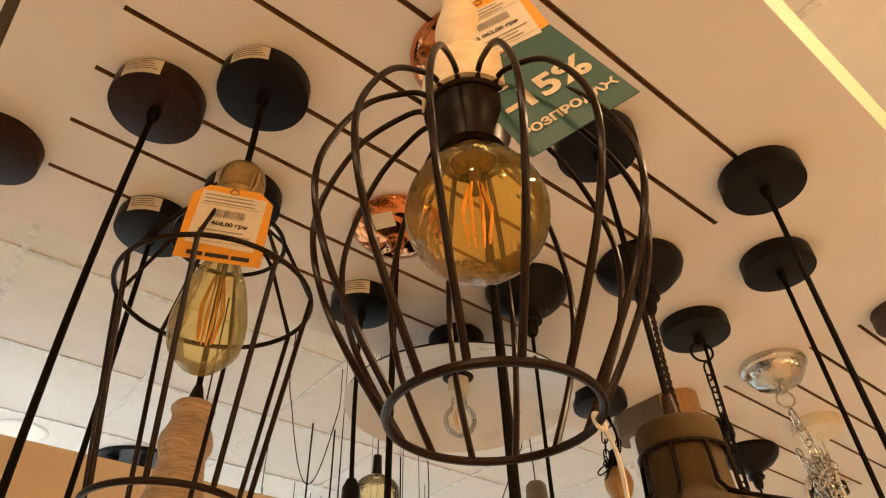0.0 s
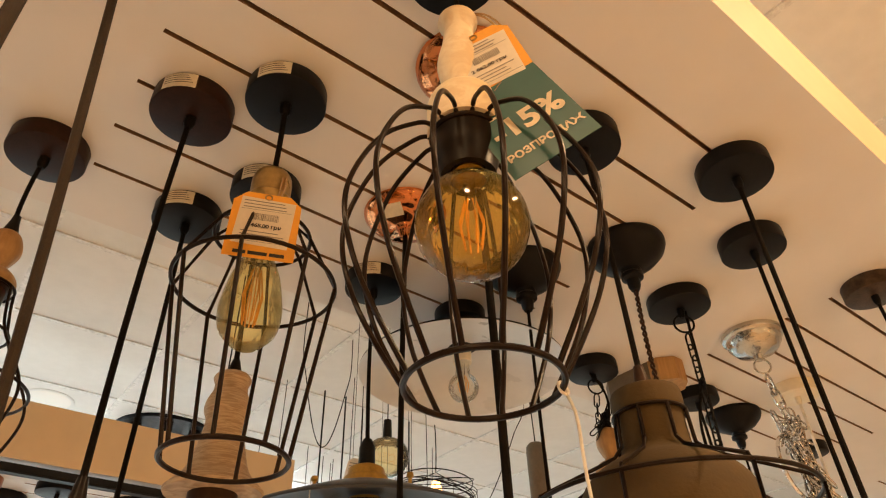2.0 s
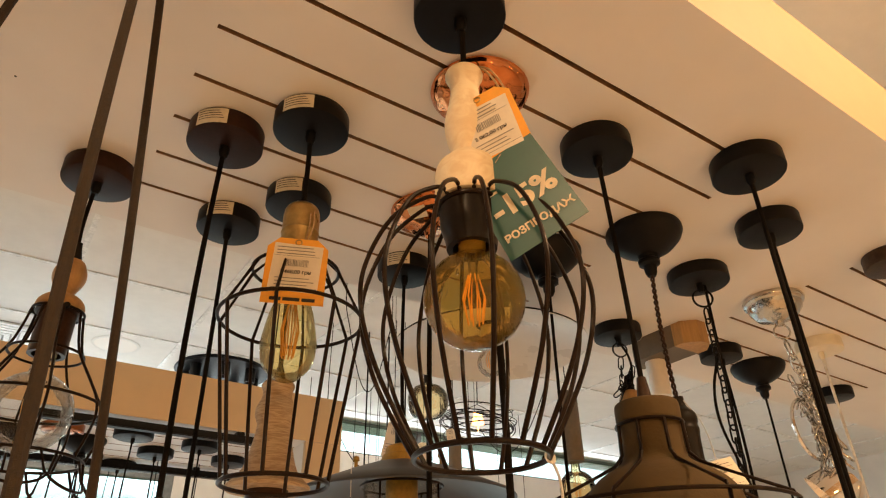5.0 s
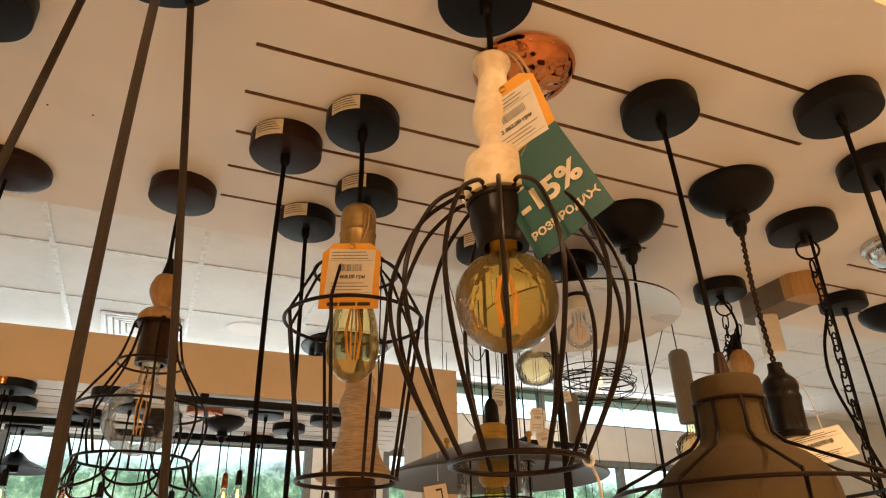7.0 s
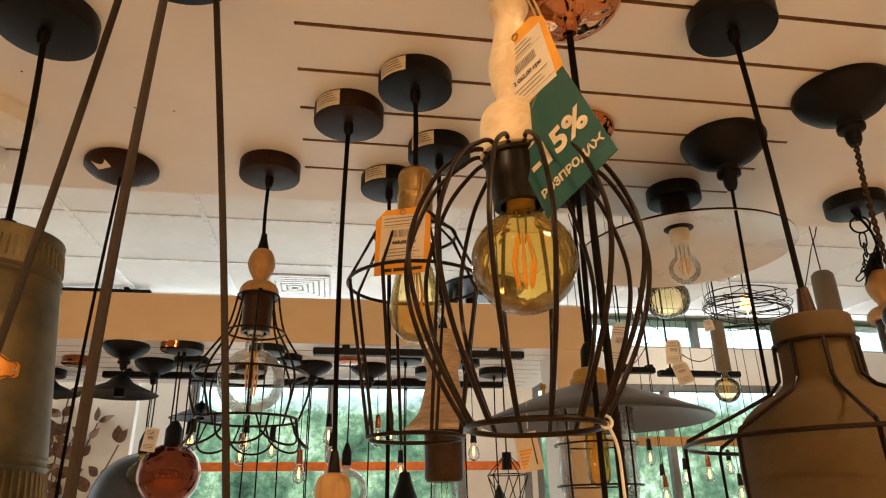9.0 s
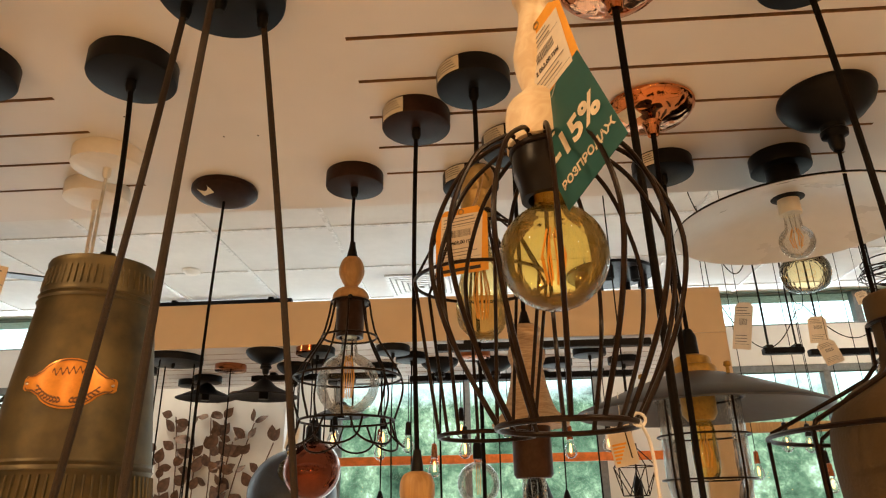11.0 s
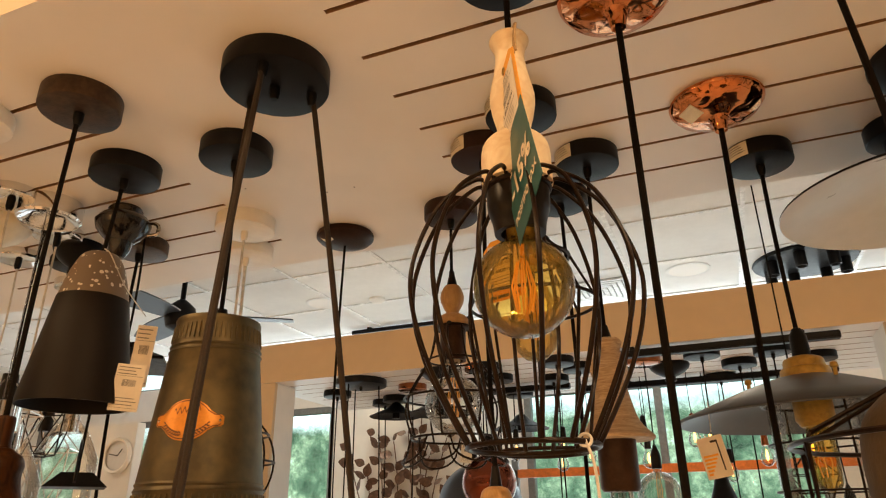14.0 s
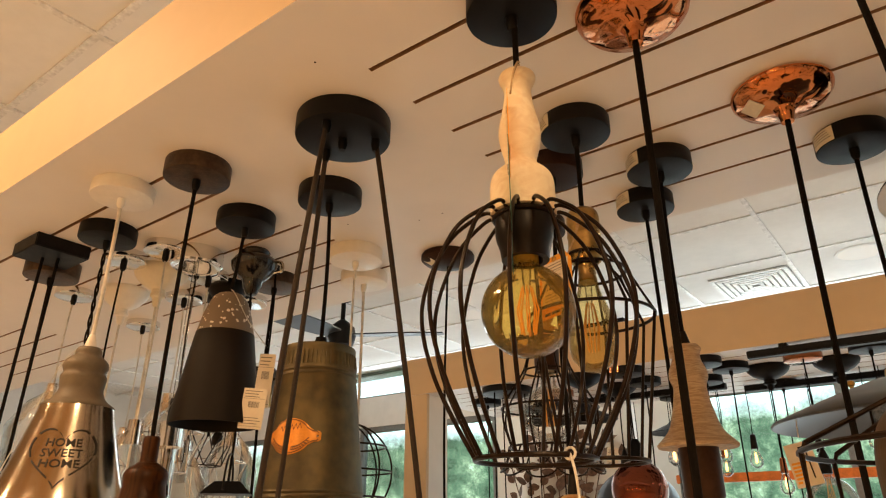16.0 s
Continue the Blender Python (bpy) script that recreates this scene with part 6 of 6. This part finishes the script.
def hanging_tag(x, y, z, w, h, az, roll, label):
    L = thing("hang_tag", x, y, CEIL, label, "hang tag", "hang tags over the aisle")
    part("thread", tube([(0, 0, 0), (0.004, 0.003, z + h / 2 - CEIL)], 0.0008, 6), M_CORD, L)
    t = part("card", plate(w, h, 0.0008, w * 0.2), M_PAPER, L, smooth=False)
    t.matrix_basis = facing((0.004, 0.003, z - CEIL), az, 0, roll)
    part("print", bars(print_lines(w * 0.9, h * 0.9, True, int(h * 1000))), M_INKG, t, smooth=False)


hanging_tag(1.285, 1.706, 2.33, 0.055, 0.09, 245, 4, "white paper tag on a long thread")
hanging_tag(1.3, 1.69, 2.25, 0.055, 0.08, 250, -16, "white paper tag on a long thread")
hanging_tag(0.832, 1.159, 2.215, 0.05, 0.12, 220, 14, "grey card tag on a long thread")
hanging_tag(1.62, 2.0, 2.52, 0.04, 0.05, 240, -8, "small card tag on a thread")

faceted_lamp(0.59, 1.5, 1.885, 0.075, "black wire polyhedron pendant over the aisle", "", None, CEIL)

# small lit bulbs and the orange rail near the windows
G_BULBS = "lit bulbs near the windows"
rnd = random.Random(55)
for k in range(29):
    inner = k < 14
    top_z = P2Z if inner else CEIL
    x = (-0.75 + 0.11 * k if inner else 1.45 + 0.11 * (k - 14)) + rnd.uniform(-0.07, 0.07)
    y = rnd.uniform(2.6, 2.93) if inner else rnd.uniform(3.0, 3.6)
    z = rnd.uniform(1.9, 2.2) if inner else rnd.uniform(1.78, 2.14)
    L = thing("bulb_pendant_lamp", x, y, top_z, "clear glowing filament bulb on a thin black cord", "pendant lamp", G_BULBS)
    cord(L, 0, z + 0.1 - top_z, 0.002, seed=600 + k)
    part("socket", lathe([(0, z + 0.11 - top_z), (0.012, z + 0.1 - top_z), (0.016, z + 0.04 - top_z), (0, z + 0.04 - top_z)], 16), M_SOCKET if k % 3 else M_COPPERS, L)
    lit_bulb(L, z + 0.042 - top_z)
R = thing("orange_rail", 0.1, 3.72, 2.1, "orange painted metal shelf beam", "shelf beam")
part("beam", box(-1.0, 1.2, -0.02, 0.02, -0.05, 0.0, 0.004), M_ORANGE, R, smooth=False)
for s in (-0.98, 1.16):
    part("post", box(s, s + 0.04, -0.02, 0.02, -2.1, 0.06, 0.003), M_FRAME, R, smooth=False)

R = thing("orange_rail", 2.6, 3.72, 2.25, "orange painted wooden shelf beam", "shelf beam")
part("beam", box(-1.0, 1.2, -0.02, 0.02, -0.06, 0.0, 0.004), M_OAK, R, smooth=False)
for s in (-0.98, 1.16):
    part("post", box(s, s + 0.04, -0.02, 0.02, -2.25, 0.06, 0.003), M_FRAME, R, smooth=False)

# wall clock near the west windows
tagged(part("wall_clock_panel", box(-3.0, -2.6, 2.3, 2.36, 0, 2.33, 0.002), M_WALL, None, smooth=False), "white display wall piece behind the clock", "wall", kind="structure")
C = thing("wall_clock", -2.7, 2.297, 2.155, "round white wall clock with a grey face", "clock")
part("rim", lathe([(0.075, 0), (0.095, 0.0), (0.098, 0.012), (0.09, 0.026), (0.078, 0.02)], 48), M_WHITE, C).matrix_basis = pose(0, 0, 0, 90, 0, 0)
part("face", lathe([(0, 0.008), (0.08, 0.008), (0.08, 0), (0, 0)], 48), M_ENAMELW, C).matrix_basis = pose(0, 0, 0, 90, 0, 0)
for a, l in ((40, 0.045), (-80, 0.065)):
    part("clock_pointer", box(-0.0025, 0.0025, -0.011, -0.0095, 0, l), M_INK, C, smooth=False).matrix_basis = pose(0, 0, 0, 0, a, 0)

# ceiling fan beyond the panel
F = thing("ceiling_fan", -2.28, 2.17, CEIL, "dark grey ceiling fan with slotted blades", "ceiling fan")
part("rod", lathe([(0, 0), (0.05, 0), (0.045, -0.03), (0.014, -0.04), (0.014, -0.16), (0, -0.16)], 24), M_BLACK, F)
part("motor", lathe([(0, -0.14), (0.03, -0.16), (0.075, -0.2), (0.085, -0.25), (0.07, -0.31), (0.03, -0.33), (0, -0.33)], 36), M_BLACK2, F)
blade = None
for k in range(3):
    m = pose(0, 0, 0, 0, 0, 32.7 + 120 * k)
    if blade is None:
        bm = bmesh.new()
        rows = []
        for i in range(9):
            u = i / 8
            x, w = 0.07 + 0.54 * u, 0.035 + 0.05 * math.sin(math.pi * (0.15 + 0.7 * u))
            rows.append([bm.verts.new((x, y, -0.25 + dz + 0.16 * y)) for y, dz in ((-w, 0), (w, 0), (w, 0.008), (-w, 0.008))])
        for a, b in zip(rows, rows[1:]):
            for q in range(4):
                bm.faces.new((a[q], a[(q + 1) % 4], b[(q + 1) % 4], b[q]))
        bm.faces.new(rows[0])
        bm.faces.new(rows[-1][::-1])
        blade = part("blade", bm, M_ENAMEL, F)
        blade.matrix_basis = m
    else:
        again("blade", blade, F, m)

# pin holes left in the panel
for x, y in ((-0.262, 0.436), (-0.202, 0.438), (-0.05, -0.06), (-0.4, 0.36)):
    h = tagged(part("pin_hole", lathe([(0, -0.0004), (0.0016, -0.0004), (0.0018, 0), (0, 0)], 10), M_INK), "small dark pin hole in the white panel", "pin hole", kind="structure")
    h.location = (x, y, PANEL)

# bulbs added out of view at the south lamps
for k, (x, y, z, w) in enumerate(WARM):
    L = thing("bulb_pendant_lamp", x, y, CEIL, "added glowing warm bulb on a black cord, out of view", "pendant lamp", "lit bulbs across the aisle")
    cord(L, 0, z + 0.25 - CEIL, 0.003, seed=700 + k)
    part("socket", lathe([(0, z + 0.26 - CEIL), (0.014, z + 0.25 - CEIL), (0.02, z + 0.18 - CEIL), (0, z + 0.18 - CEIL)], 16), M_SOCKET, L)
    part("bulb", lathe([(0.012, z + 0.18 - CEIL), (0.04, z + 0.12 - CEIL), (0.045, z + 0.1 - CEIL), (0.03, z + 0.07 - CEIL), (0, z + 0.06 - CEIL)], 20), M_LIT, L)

# loose thin cables hanging between the far lamps
for k, (a, b, sag) in enumerate((((1.45, 2.2, 2.62), (1.95, 2.3, 2.66), 0.22), ((1.71, 1.36, 2.75), (2.3, 2.7, 2.85), 0.3), ((1.2, 2.4, 2.7), (1.5, 2.2, 2.6), 0.25), ((0.95, 1.75, 2.9), (1.25, 1.9, 2.95), 0.35))):
    A, B = Vector(a), Vector(b)
    pts = [A.lerp(B, i / 10) - Vector((0, 0, sag * math.sin(math.pi * i / 10))) for i in range(11)]
    pts = [Vector((A.x, A.y, CEIL))] + pts + [Vector((B.x, B.y, CEIL))]
    tagged(part("loose_cable", tube(spline(pts, 4), 0.002, 6), M_CORD), "thin black cable hanging in a loop", "cable", "loose cables")
